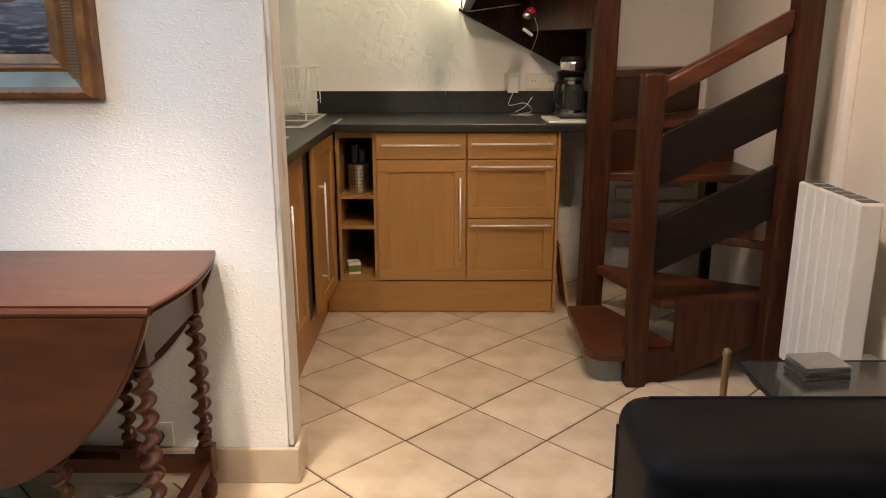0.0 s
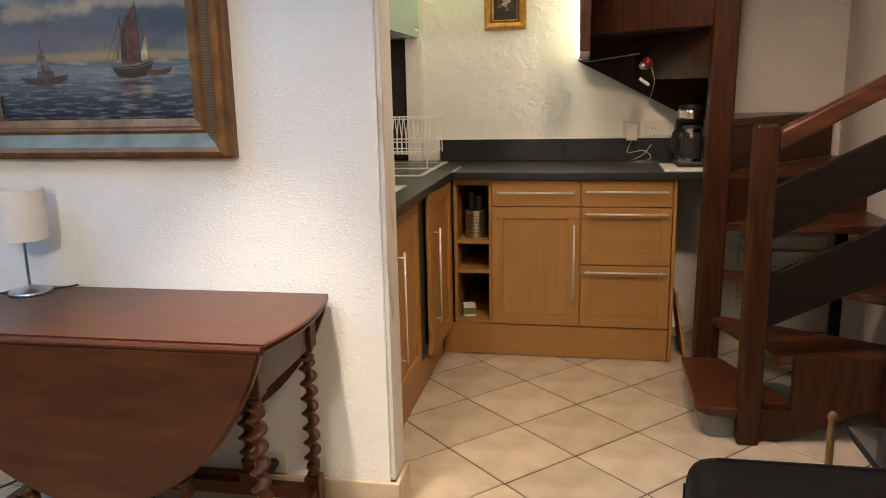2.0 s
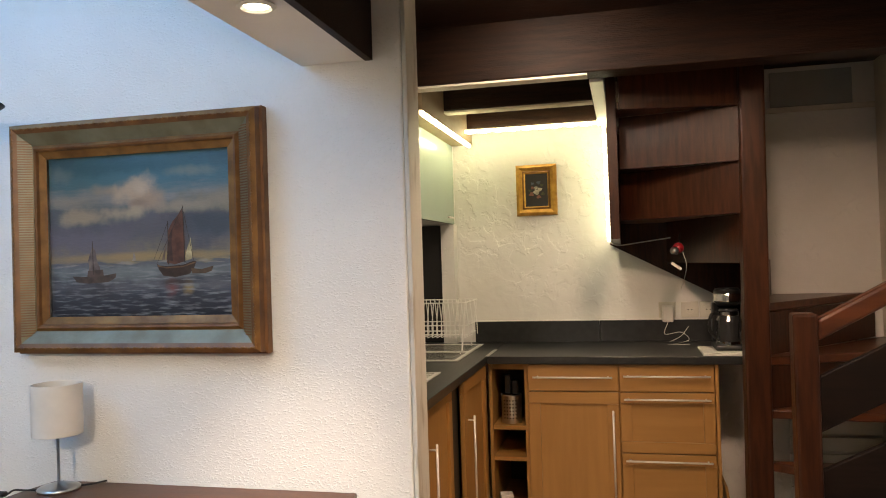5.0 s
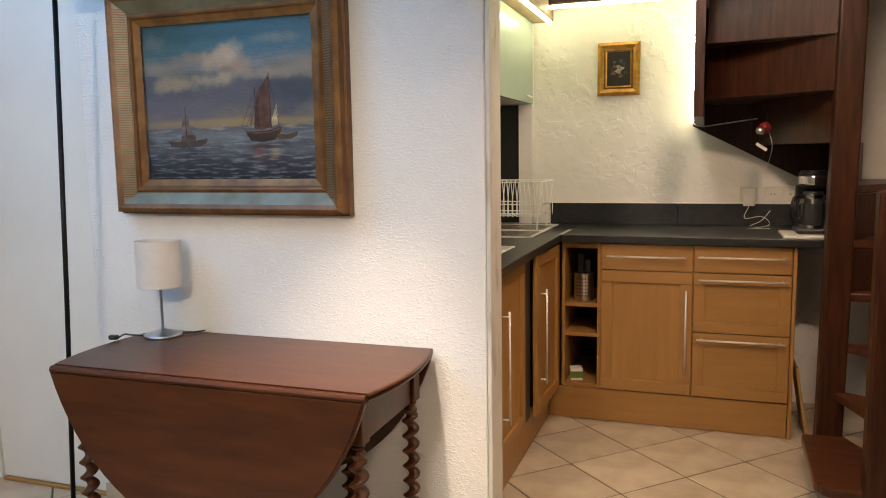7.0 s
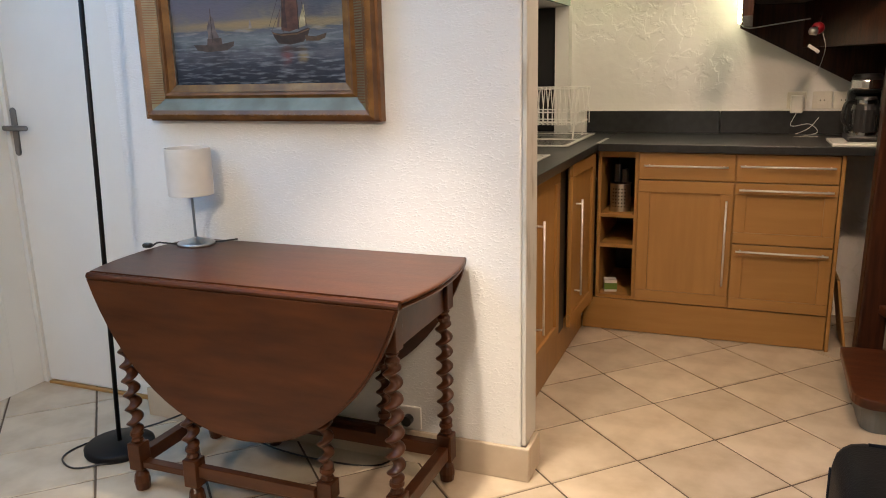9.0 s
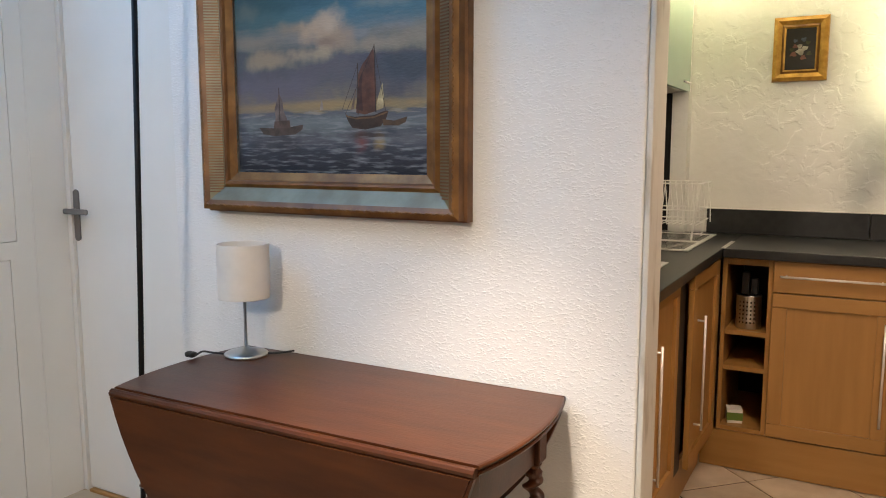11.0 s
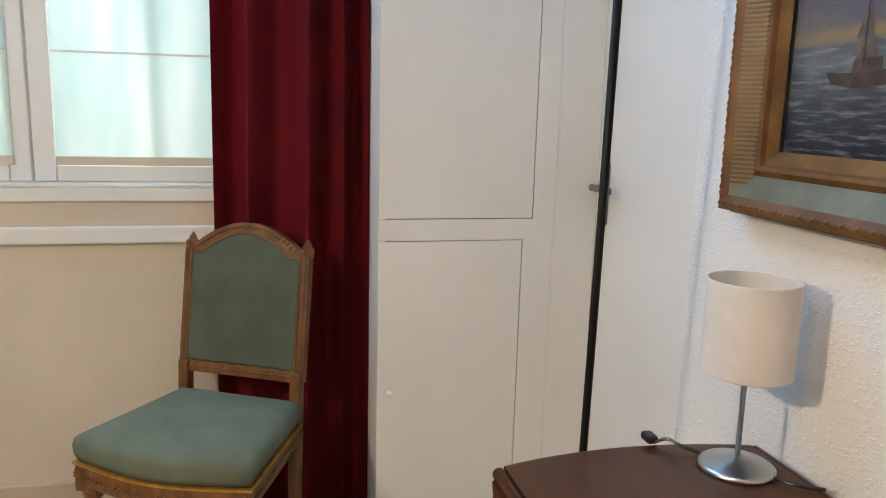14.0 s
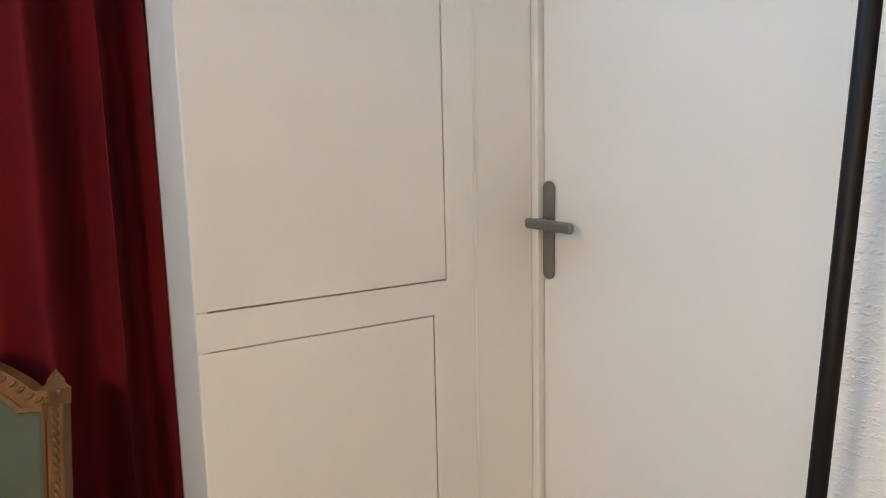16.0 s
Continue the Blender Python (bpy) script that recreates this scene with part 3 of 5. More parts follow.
for sy in (-1, 1):
    part("gate_leg", twist_leg(-0.215, sy * (LY + 0.026), True, up=0.69), TABLEWOOD, table)
    part("gate_post", twist_leg(0.235, sy * (LY + 0.002), False, z0=0.20, up=0.69, r=0.018), TABLEWOOD, table)
    part("gate_rail", boxes([((-0.19, sy * (LY + 0.026) - 0.012, 0.108), (0.21, sy * (LY + 0.026) + 0.012, 0.145))], 0.002), TABLEWOOD, table)
    part("stretcher", box((-LX + 0.025, sy * LY - 0.016, 0.086), (LX - 0.025, sy * LY + 0.016, 0.107 if sy < 0 else 0.13), 0.002), TABLEWOOD, table)
    part("apron", box((-LX + 0.025, sy * LY - 0.012, 0.60), (LX - 0.025, sy * LY + 0.012, 0.705), 0.002), TABLEWOOD, table)
for sx in (-1, 1):
    part("stretcher", box((sx * LX - 0.016, -LY + 0.025, 0.086), (sx * LX + 0.016, LY - 0.025, 0.13), 0.002), TABLEWOOD, table)
    part("apron", box((sx * LX - 0.012, -LY + 0.025, 0.58), (sx * LX + 0.012, LY - 0.025, 0.705), 0.002), TABLEWOOD, table)

# ---- table lamp ----
lampt = thing("table_lamp", "small table lamp with a cream drum shade and steel base", "lamp", (-1.59, 1.955, TZ))
part("base", lathe([(0.0, 0.0), (0.062, 0.0), (0.063, 0.006), (0.058, 0.010), (0.020, 0.020), (0.007, 0.026), (0.0, 0.026)], n=36), NICKEL, lampt, smooth=True)
part("stem", lathe([(0.0045, 0.024), (0.0045, 0.19), (0.012, 0.192), (0.012, 0.24)], n=12), NICKEL, lampt, smooth=True)
part("shade", lathe([(0.0715, 0.1695), (0.0728, 0.170), (0.073, 0.1715), (0.073, 0.175), (0.0735, 0.320), (0.0735, 0.3235), (0.0733, 0.325), (0.072, 0.3255), (0.0707, 0.325), (0.0705, 0.3235), (0.0705, 0.320), (0.0697, 0.175), (0.0697, 0.1715), (0.0715, 0.1695)], n=40), SHADE, lampt, "cream fabric drum shade", smooth=True)
part("cord", tube(smooth_path([(-0.05, -0.03, 0.004), (-0.075, -0.06, 0.012), (-0.095, -0.075, 0.016), (-0.106, -0.092, 0.007)]), 0.003), BLACK, lampt)
sw = part("plug", box((-0.138, -0.106, 0.001), (-0.105, -0.084, 0.017), 0.006), BLACK, lampt)
part("cord", tube(smooth_path([(0.04, 0.03, 0.004), (0.08, 0.05, 0.006), (0.10, 0.092, 0.004)]), 0.003), BLACK, lampt)

# ---- floor lamp ----
fl = thing("floor_lamp", "black metal uplighter floor lamp with a round base", "lamp", (-1.888, 1.804, 0))
part("base", lathe([(0.0, 0), (0.115, 0), (0.118, 0.006), (0.118, 0.022), (0.110, 0.028), (0.02, 0.034), (0.0, 0.034)], n=40), BLACKMETAL, fl, smooth=True)
part("pole", tube([(0, 0, 0.03), (0.064, -0.015, 0.9), (0.125, -0.031, 1.86)], 0.0078, 14), BLACKMETAL, fl, smooth=True)
part("bowl", lathe([(0.02, -0.02), (0.06, -0.008), (0.11, 0.016), (0.135, 0.036), (0.132, 0.038), (0.105, 0.022), (0.055, 0.0), (0.0, -0.006)], (0.119, -0.031, 1.87), 40), BLACKMETAL, fl, smooth=True)
part("cord", tube(smooth_path([(0.05, -0.10, 0.006), (-0.04, -0.17, 0.006), (-0.14, -0.12, 0.006), (-0.13, 0.0, 0.006), (0.0, 0.14, 0.02), (0.15, 0.12, 0.09), (0.20, 0.20, 0.10), (0.14, 0.24, 0.03), (0.30, 0.23, 0.02)]), 0.0035), BLACK, fl)
structure("trim_cable", tube(smooth_path([(-1.57, 2.03, 0.05), (-1.4, 1.99, 0.006), (-1.15, 1.96, 0.006), (-0.95, 2.0, 0.006), (-0.86, 2.04, 0.10)]), 0.0035), BLACK, "black cable lying on the floor", "cable")
for sx in (-0.87, -1.6):
    sk = thing("wall_socket", "white wall socket with a black plug above the skirting", "socket", (sx, YW - 0.004, 0.16))
    part("plate", box((-0.04, -0.008, -0.04), (0.04, 0.003, 0.04), 0.003), WHITEPLASTIC, sk)
    part("plug", lathe([(0.018, 0), (0.018, 0.025), (0.012, 0.032), (0, 0.032)], (0, -0.04, 0), 14, "y"), BLACK, sk)

# ---- paintings ----


def picture_frame(th, w, h, profile, material_of):
    """Mitred frame round the middle. profile: rows of inset from the outer edge, depth to the room, one band between two rows."""
    for (a0, d0), (a1, d1), (pname, m, lab) in zip(profile, profile[1:], material_of):
        bm = bmesh.new()

        def ring(a, d):
            return [bm.verts.new(p) for p in ((-w / 2 + a, -d, -h / 2 + a), (w / 2 - a, -d, -h / 2 + a), (w / 2 - a, -d, h / 2 - a), (-w / 2 + a, -d, h / 2 - a))]
        A0, A1 = ring(a0, d0), ring(a1, d1)
        for i in range(4):
            j = (i + 1) % 4
            bm.faces.new((A0[i], A0[j], A1[j], A1[i]))
        for f in bm.faces:
            f.normal_update()
            out = f.calc_center_median() * Vector((1, 0, 1)) + Vector((0, -1.5, 0))
            if f.normal.dot(out) < 0:
                f.normal_flip()
        part(pname, bm, m, th, lab)


def blob(bm, cx, cz, rx, rz, y, n=18, wob=0.2, seed=0):
    rnd = random.Random(seed)
    ph = [rnd.uniform(0, 6.28) for _ in range(3)]
    vs = []
    for i in range(n):
        a = 2 * math.pi * i / n
        k = 1 + wob * (0.5 * math.sin(3 * a + ph[0]) + 0.3 * math.sin(5 * a + ph[1]) + 0.2 * math.sin(8 * a + ph[2]))
        vs.append(bm.verts.new((cx + rx * k * math.cos(a), y, cz + rz * k * math.sin(a))))
    bm.faces.new(vs)


PWID, PHGT = 0.882, 0.746
pic = thing("seascape_painting", "oil painting of sailing boats in a wide gilt frame", "painting", (-1.361, YW - 0.002, 1.513))
bands = [("outer_side", GILTDARK, "plain dull gilt side"), ("outer_step", GILTDARK, ""), ("outer_side", GILTDARK, ""), ("outer_moulding", GILT, "carved gilt edge"), ("outer_bead", GILTDARK, ""), ("cove", GREYGREEN, "ribbed grey-green hollow band"), ("inner_moulding", GILT, ""), ("inner_bead", GILTDARK, ""), ("inner_step", GILTDARK, ""), ("slip", GILT, "flat gilt slip")]
picture_frame(pic, PWID, PHGT, [(0.0, 0.0), (0.0, 0.030), (0.007, 0.034), (0.008, 0.062), (0.022, 0.070), (0.036, 0.062), (0.074, 0.038), (0.084, 0.046), (0.091, 0.044), (0.095, 0.036), (0.118, 0.028)], bands)
# carved running ornament on the outer edge, ribs in the hollow
def ornament():
    bm = bmesh.new()
    def lump(x, z, a):
        m = pose(x, -0.069, z, 0, a, 0) @ Matrix.Diagonal((0.0075, 0.003, 0.0030, 1))
        bmesh.ops.create_icosphere(bm, subdivisions=1, radius=1.0, matrix=m)
    hw, hh = PWID / 2 - 0.022, PHGT / 2 - 0.022
    for k in range(56):
        x = -hw + 2 * hw * k / 55
        for z in (-hh, hh):
            lump(x, z, 28 if k % 2 else -28)
    for k in range(48):
        z = -hh + 2 * hh * k / 47
        for x in (-hw, hw):
            lump(x, z, 62 if k % 2 else 118)
    return bm
def ribs():
    bm = bmesh.new()
    hh = PHGT / 2 - 0.06
    for s in (-1, 1):
        for k in range(78):
            z = -hh + 2 * hh * k / 77
            xo, xi = s * (PWID / 2 - 0.037), s * (PWID / 2 - 0.073)
            add_box(bm, (-1, -1, -1), (1, 1, 1), 0, Matrix(((((xi - xo) / 2), 0, 0, (xo + xi) / 2), (0.0115, 0.0022, 0, -0.0505), (0, 0, 0.0019, z), (0, 0, 0, 1))))
    return bm
o = part("carved_ornament", ornament(), GILT, pic, "running leaf ornament in gilt")
o["kind"] = "stuff"
o = part("cove_ribs", ribs(), GILTDARK, pic, "fine ribs in the hollow band")
o["kind"] = "stuff"
IW, IH = PWID - 0.236, PHGT - 0.236
OILS = bpy.data.materials.new("seascape_oil_paint")
OILS.use_nodes = True
on, ol = OILS.node_tree.nodes, OILS.node_tree.links
ob_ = on["Principled BSDF"]
ob_.inputs["Roughness"].default_value, ob_.inputs["Specular IOR Level"].default_value = 0.45, 0.3
otc = on.new("ShaderNodeTexCoord")
osep = on.new("ShaderNodeSeparateXYZ")
ol.new(otc.outputs["Object"], osep.inputs[0])
onz = on.new("ShaderNodeTexNoise")
onz.inputs["Scale"].default_value, onz.inputs["Detail"].default_value = 7.0, 8.0
omp = on.new("ShaderNodeMapping")
omp.inputs["Scale"].default_value = (1.0, 1.0, 2.6)
ol.new(otc.outputs["Object"], omp.inputs["Vector"])
ol.new(omp.outputs[0], onz.inputs["Vector"])
oadd = on.new("ShaderNodeMath")
oadd.operation = "MULTIPLY_ADD"
oadd.inputs[1].default_value = 0.05
ol.new(onz.outputs["Fac"], oadd.inputs[0])
ol.new(osep.outputs["Z"], oadd.inputs[2])
owv = on.new("ShaderNodeTexNoise")
owv.inputs["Scale"].default_value, owv.inputs["Detail"].default_value = 1.0, 4.0
owm = on.new("ShaderNodeMapping")
owm.inputs["Scale"].default_value = (14.0, 1.0, 110.0)
ol.new(otc.outputs["Object"], owm.inputs["Vector"])
ol.new(owm.outputs[0], owv.inputs["Vector"])
owa = on.new("ShaderNodeMath")
owa.operation = "MULTIPLY_ADD"
owa.inputs[1].default_value = 0.05
ol.new(owv.outputs["Fac"], owa.inputs[0])
ol.new(oadd.outputs[0], owa.inputs[2])
orng = on.new("ShaderNodeMapRange")
orng.inputs["From Min"].default_value, orng.inputs["From Max"].default_value = -IH / 2 + 0.05, IH / 2 + 0.05
ol.new(owa.outputs[0], orng.inputs["Value"])
orm = on.new("ShaderNodeValToRGB")
stops = [(0.0, (0.020, 0.022, 0.032)), (0.13, (0.055, 0.06, 0.08)), (0.18, (0.13, 0.14, 0.16)), (0.22, (0.06, 0.07, 0.09)), (0.27, (0.15, 0.17, 0.19)), (0.325, (0.12, 0.14, 0.17)), (0.345, (0.33, 0.26, 0.14)), (0.40, (0.25, 0.21, 0.16)), (0.52, (0.12, 0.13, 0.155)), (0.66, (0.12, 0.145, 0.175)), (0.74, (0.28, 0.28, 0.27)), (0.82, (0.10, 0.19, 0.23)), (1.0, (0.05, 0.12, 0.16))]
els = orm.color_ramp.elements
els[0].position, els[0].color = stops[0][0], (*stops[0][1], 1)
els[1].position, els[1].color = stops[-1][0], (*stops[-1][1], 1)
for p_, c_ in stops[1:-1]:
    e_ = els.new(p_)
    e_.color = (*c_, 1)
ol.new(orng.outputs[0], orm.inputs["Fac"])
paint_out = orm.outputs[0]
ojit = on.new("ShaderNodeTexNoise")
ojit.inputs["Scale"].default_value, ojit.inputs["Detail"].default_value = 17.0, 7.0
ol.new(otc.outputs["Object"], ojit.inputs["Vector"])


def soft_patch(u, v, rx, rz, color, strength=1.0, rag=2.2):
    """A soft-edged painted patch at u, v of the canvas."""
    global paint_out
    mp = on.new("ShaderNodeMapping")
    mp.vector_type = "TEXTURE"
    mp.inputs["Location"].default_value = (-IW / 2 + IW * u, -0.018, IH / 2 - IH * v)
    mp.inputs["Scale"].default_value = (rx, 1.0, rz)
    ol.new(otc.outputs["Object"], mp.inputs["Vector"])
    ln = on.new("ShaderNodeVectorMath")
    ln.operation = "LENGTH"
    ol.new(mp.outputs[0], ln.inputs[0])
    ad = on.new("ShaderNodeMath")
    ad.operation = "MULTIPLY_ADD"
    ad.inputs[1].default_value = rag
    ol.new(ojit.outputs["Fac"], ad.inputs[0])
    ol.new(ln.outputs["Value"], ad.inputs[2])
    mr = on.new("ShaderNodeMapRange")
    mr.interpolation_type = "SMOOTHSTEP"
    mr.inputs["From Min"].default_value, mr.inputs["From Max"].default_value = 0.55 + rag * 0.32, 1.30 + rag * 0.52
    mr.inputs["To Min"].default_value, mr.inputs["To Max"].default_value = strength, 0.0
    ol.new(ad.outputs[0], mr.inputs["Value"])
    mx = on.new("ShaderNodeMix")
    mx.data_type = "RGBA"
    ol.new(mr.outputs[0], mx.inputs["Factor"])
    ol.new(paint_out, mx.inputs[6])
    mx.inputs[7].default_value = (*color, 1)
    paint_out = mx.outputs[2]


soft_patch(0.5, 0.12, 0.36, 0.07, (0.085, 0.20, 0.25), 0.8)
soft_patch(0.2, 0.55, 0.24, 0.07, (0.17, 0.16, 0.21), 0.85)
soft_patch(0.85, 0.50, 0.18, 0.08, (0.10, 0.11, 0.14), 0.85)
soft_patch(0.10, 0.28, 0.11, 0.025, (0.34, 0.31, 0.26), 0.8)
soft_patch(0.22, 0.38, 0.13, 0.028, (0.44, 0.36, 0.25), 0.85)
soft_patch(0.62, 0.44, 0.16, 0.055, (0.14, 0.135, 0.16), 0.9)
soft_patch(0.88, 0.31, 0.13, 0.040, (0.23, 0.21, 0.17), 0.9)
soft_patch(0.33, 0.22, 0.075, 0.022, (0.38, 0.31, 0.23), 0.9)
soft_patch(0.86, 0.44, 0.14, 0.05, (0.065, 0.08, 0.10), 0.8)
soft_patch(0.40, 0.08, 0.30, 0.03, (0.045, 0.12, 0.15), 0.7)
soft_patch(0.47, 0.24, 0.075, 0.050, (0.58, 0.43, 0.30), 0.95)
soft_patch(0.56, 0.27, 0.065, 0.045, (0.44, 0.32, 0.22), 0.9)
soft_patch(0.52, 0.22, 0.030, 0.022, (0.66, 0.52, 0.38), 0.8)
soft_patch(0.53, 0.19, 0.050, 0.038, (0.60, 0.45, 0.32), 0.85)
soft_patch(0.50, 0.30, 0.040, 0.014, (0.27, 0.20, 0.16), 0.7)
soft_patch(0.42, 0.36, 0.09, 0.022, (0.47, 0.39, 0.27), 0.8)
soft_patch(0.78, 0.33, 0.12, 0.022, (0.37, 0.32, 0.24), 0.8)
soft_patch(0.93, 0.30, 0.07, 0.030, (0.33, 0.29, 0.22), 0.8)
soft_patch(0.80, 0.12, 0.09, 0.018, (0.25, 0.27, 0.23), 0.7)
soft_patch(0.06, 0.10, 0.05, 0.03, (0.20, 0.25, 0.25), 0.6)
soft_patch(0.5, 0.635, 0.40, 0.014, (0.42, 0.30, 0.13), 0.75)
soft_patch(0.45, 0.74, 0.34, 0.028, (0.24, 0.27, 0.28), 0.55)
soft_patch(0.25, 0.84, 0.10, 0.03, (0.055, 0.05, 0.06), 0.7)
soft_patch(0.68, 0.84, 0.025, 0.030, (0.26, 0.07, 0.06), 0.75)
soft_patch(0.77, 0.84, 0.022, 0.028, (0.40, 0.28, 0.10), 0.75)
soft_patch(0.72, 0.80, 0.07, 0.012, (0.06, 0.04, 0.035), 0.8)
# light ripples on the painted water, below its horizon
oripple = on.new("ShaderNodeMapRange")
oripple.inputs["From Min"].default_value, oripple.inputs["From Max"].default_value, oripple.inputs["To Max"].default_value = 0.50, 0.68, 0.6
ol.new(owv.outputs["Fac"], oripple.inputs["Value"])
obelow = on.new("ShaderNodeMath")
obelow.operation = "LESS_THAN"
obelow.inputs[1].default_value = -IH / 2 + 0.34 * IH
ol.new(osep.outputs["Z"], obelow.inputs[0])
omask = on.new("ShaderNodeMath")
omask.operation = "MULTIPLY"
ol.new(oripple.outputs[0], omask.inputs[0])
ol.new(obelow.outputs[0], omask.inputs[1])
omix = on.new("ShaderNodeMix")
omix.data_type = "RGBA"
ol.new(omask.outputs[0], omix.inputs["Factor"])
ol.new(paint_out, omix.inputs[6])
omix.inputs[7].default_value = (0.34, 0.36, 0.38, 1)
paint_out = omix.outputs[2]
odark = on.new("ShaderNodeVectorMath")
odark.operation = "SCALE"
odark.inputs["Scale"].default_value = 0.72
ol.new(paint_out, odark.inputs[0])
ol.new(odark.outputs[0], ob_.inputs["Base Color"])
obn = on.new("ShaderNodeTexNoise")
obn.inputs["Scale"].default_value = 60
ol.new(omp.outputs[0], obn.inputs["Vector"])
obp = on.new("ShaderNodeBump")
obp.inputs["Strength"].default_value, obp.inputs["Distance"].default_value = 0.35, 0.004
ol.new(obn.outputs["Fac"], obp.inputs["Height"])
ol.new(obp.outputs[0], ob_.inputs["Normal"])
canvas = part("canvas", box((-IW / 2 - 0.002, -0.018, -IH / 2 - 0.002), (IW / 2 + 0.002, -0.010, IH / 2 + 0.002)), OILS, pic, "painted seascape with clouds and calm water")


def daub(name, color, fn, parent=None):
    bm = bmesh.new()
    fn(bm)
    bmesh.ops.recalc_face_normals(bm, faces=bm.faces)
    for f in bm.faces:
        if f.normal.y > 0:
            f.normal_flip()
    return part(name, bm, mat(name + "_paint", tuple(c * 0.8 for c in color), 0.4, scale=40, color2=tuple(c * 0.4 for c in color), bump=0.2, bscale=80), parent or canvas)


def pt(u, v):
    """Place on the canvas: u from its left, v from its top, in parts."""
    return -IW / 2 + IW * u, IH / 2 - IH * v


def poly(bm, pts, y):
    bm.faces.new([bm.verts.new((pt(u, v)[0], y, pt(u, v)[1])) for u, v in pts])


daub("hull", (0.050, 0.024, 0.014), lambda bm: poly(bm, [(0.600, 0.685), (0.615, 0.695), (0.65, 0.70), (0.74, 0.695), (0.80, 0.672), (0.815, 0.675), (0.80, 0.72), (0.775, 0.752), (0.70, 0.768), (0.635, 0.758), (0.612, 0.72)], -0.0199))
daub("tender", (0.10, 0.055, 0.025), lambda bm: poly(bm, [(0.785, 0.715), (0.84, 0.725), (0.905, 0.705), (0.895, 0.735), (0.86, 0.75), (0.79, 0.748)], -0.0201))
daub("gunwale", (0.17, 0.09, 0.04), lambda bm: poly(bm, [(0.603, 0.690), (0.65, 0.706), (0.74, 0.701), (0.81, 0.677), (0.81, 0.684), (0.74, 0.71), (0.65, 0.714), (0.606, 0.70)], -0.0202))
daub("sail", (0.145, 0.055, 0.032), lambda bm: poly(bm, [(0.744, 0.35), (0.752, 0.45), (0.756, 0.56), (0.750, 0.675), (0.70, 0.690), (0.656, 0.680), (0.662, 0.56), (0.668, 0.48), (0.69, 0.43), (0.715, 0.40)], -0.0203))
daub("sail_shade", (0.075, 0.030, 0.022), lambda bm: poly(bm, [(0.655, 0.66), (0.664, 0.58), (0.676, 0.50), (0.690, 0.47), (0.684, 0.56), (0.690, 0.672)], -0.0205))
daub("jib", (0.66, 0.55, 0.30), lambda bm: poly(bm, [(0.787, 0.53), (0.793, 0.60), (0.790, 0.660), (0.750, 0.672), (0.766, 0.60)], -0.0205))
daub("small_jib", (0.22, 0.15, 0.10), lambda bm: poly(bm, [(0.668, 0.46), (0.655, 0.56), (0.628, 0.665), (0.645, 0.66)], -0.0205))
daub("mast", (0.05, 0.03, 0.02), lambda bm: poly(bm, [(0.7465, 0.335), (0.7505, 0.335), (0.757, 0.68), (0.751, 0.68)], -0.0207))
daub("fore_mast", (0.06, 0.035, 0.02), lambda bm: poly(bm, [(0.664, 0.425), (0.668, 0.425), (0.668, 0.69), (0.663, 0.69)], -0.0207))
for k_, (u0, v0, u1, v1) in enumerate(((0.748, 0.34, 0.60, 0.685), (0.666, 0.43, 0.585, 0.66), (0.749, 0.36, 0.80, 0.67))):
    daub("rigging", (0.05, 0.03, 0.02), lambda bm: poly(bm, [(u0, v0), (u0 + 0.0022, v0), (u1 + 0.0022, v1), (u1, v1)], -0.0208 - k_ * 0.0001))
daub("far_hull", (0.095, 0.062, 0.05), lambda bm: poly(bm, [(0.125, 0.748), (0.20, 0.752), (0.30, 0.748), (0.375, 0.735), (0.37, 0.762), (0.33, 0.788), (0.22, 0.795), (0.15, 0.785)], -0.0199))
daub("far_sail", (0.20, 0.155, 0.14), lambda bm: poly(bm, [(0.243, 0.56), (0.262, 0.60), (0.268, 0.66), (0.285, 0.70), (0.282, 0.735), (0.215, 0.738), (0.222, 0.69), (0.216, 0.65)], -0.0201))
daub("far_cabin", (0.12, 0.075, 0.06), lambda bm: poly(bm, [(0.215, 0.715), (0.30, 0.71), (0.305, 0.75), (0.21, 0.752)], -0.0203))
daub("far_mast", (0.07, 0.045, 0.035), lambda bm: poly(bm, [(0.242, 0.53), (0.246, 0.53), (0.249, 0.74), (0.244, 0.74)], -0.0207))
daub("distant_sail", (0.33, 0.28, 0.22), lambda bm: poly(bm, [(0.475, 0.605), (0.484, 0.63), (0.486, 0.66), (0.466, 0.662), (0.470, 0.63)], -0.0199))

fp = thing("flower_painting", "small dark flower still life in a bright gilt frame", "painting", (-0.333, YK - 0.003, 1.772))
picture_frame(fp, 0.226, 0.284, [(0.0, 0.006), (0.003, 0.02), (0.018, 0.026), (0.036, 0.014), (0.045, 0.018), (0.052, 0.010)], [("outer_moulding", GOLD, ""), ("outer_moulding", GOLD, ""), ("cove", GOLD, ""), ("inner_moulding", GILT, ""), ("slip", GOLD, "")])
cv2 = part("canvas", box((-0.063, -0.010, -0.092), (0.063, -0.006, 0.092)), mat("dark_oil_ground", (0.02, 0.017, 0.014), 0.35, scale=20), fp, "dark flower still life")


def petals(cols, seed):
    def fn(bm):
        rnd = random.Random(seed)
        for i, (x, z, r) in enumerate(cols):
            blob(bm, x, z, r, r * 0.85, -0.0104 - i * 0.0001 - seed * 0.0006, 12, 0.4, seed * 10 + i)
    return fn


daub("white_petals", (0.55, 0.50, 0.40), petals([(0.0, -0.012, 0.017), (0.018, 0.002, 0.012), (-0.004, 0.012, 0.011)], 0), cv2)
daub("pink_petals", (0.32, 0.13, 0.09), petals([(-0.028, -0.022, 0.013), (0.012, -0.038, 0.012), (-0.022, 0.012, 0.010)], 1), cv2)
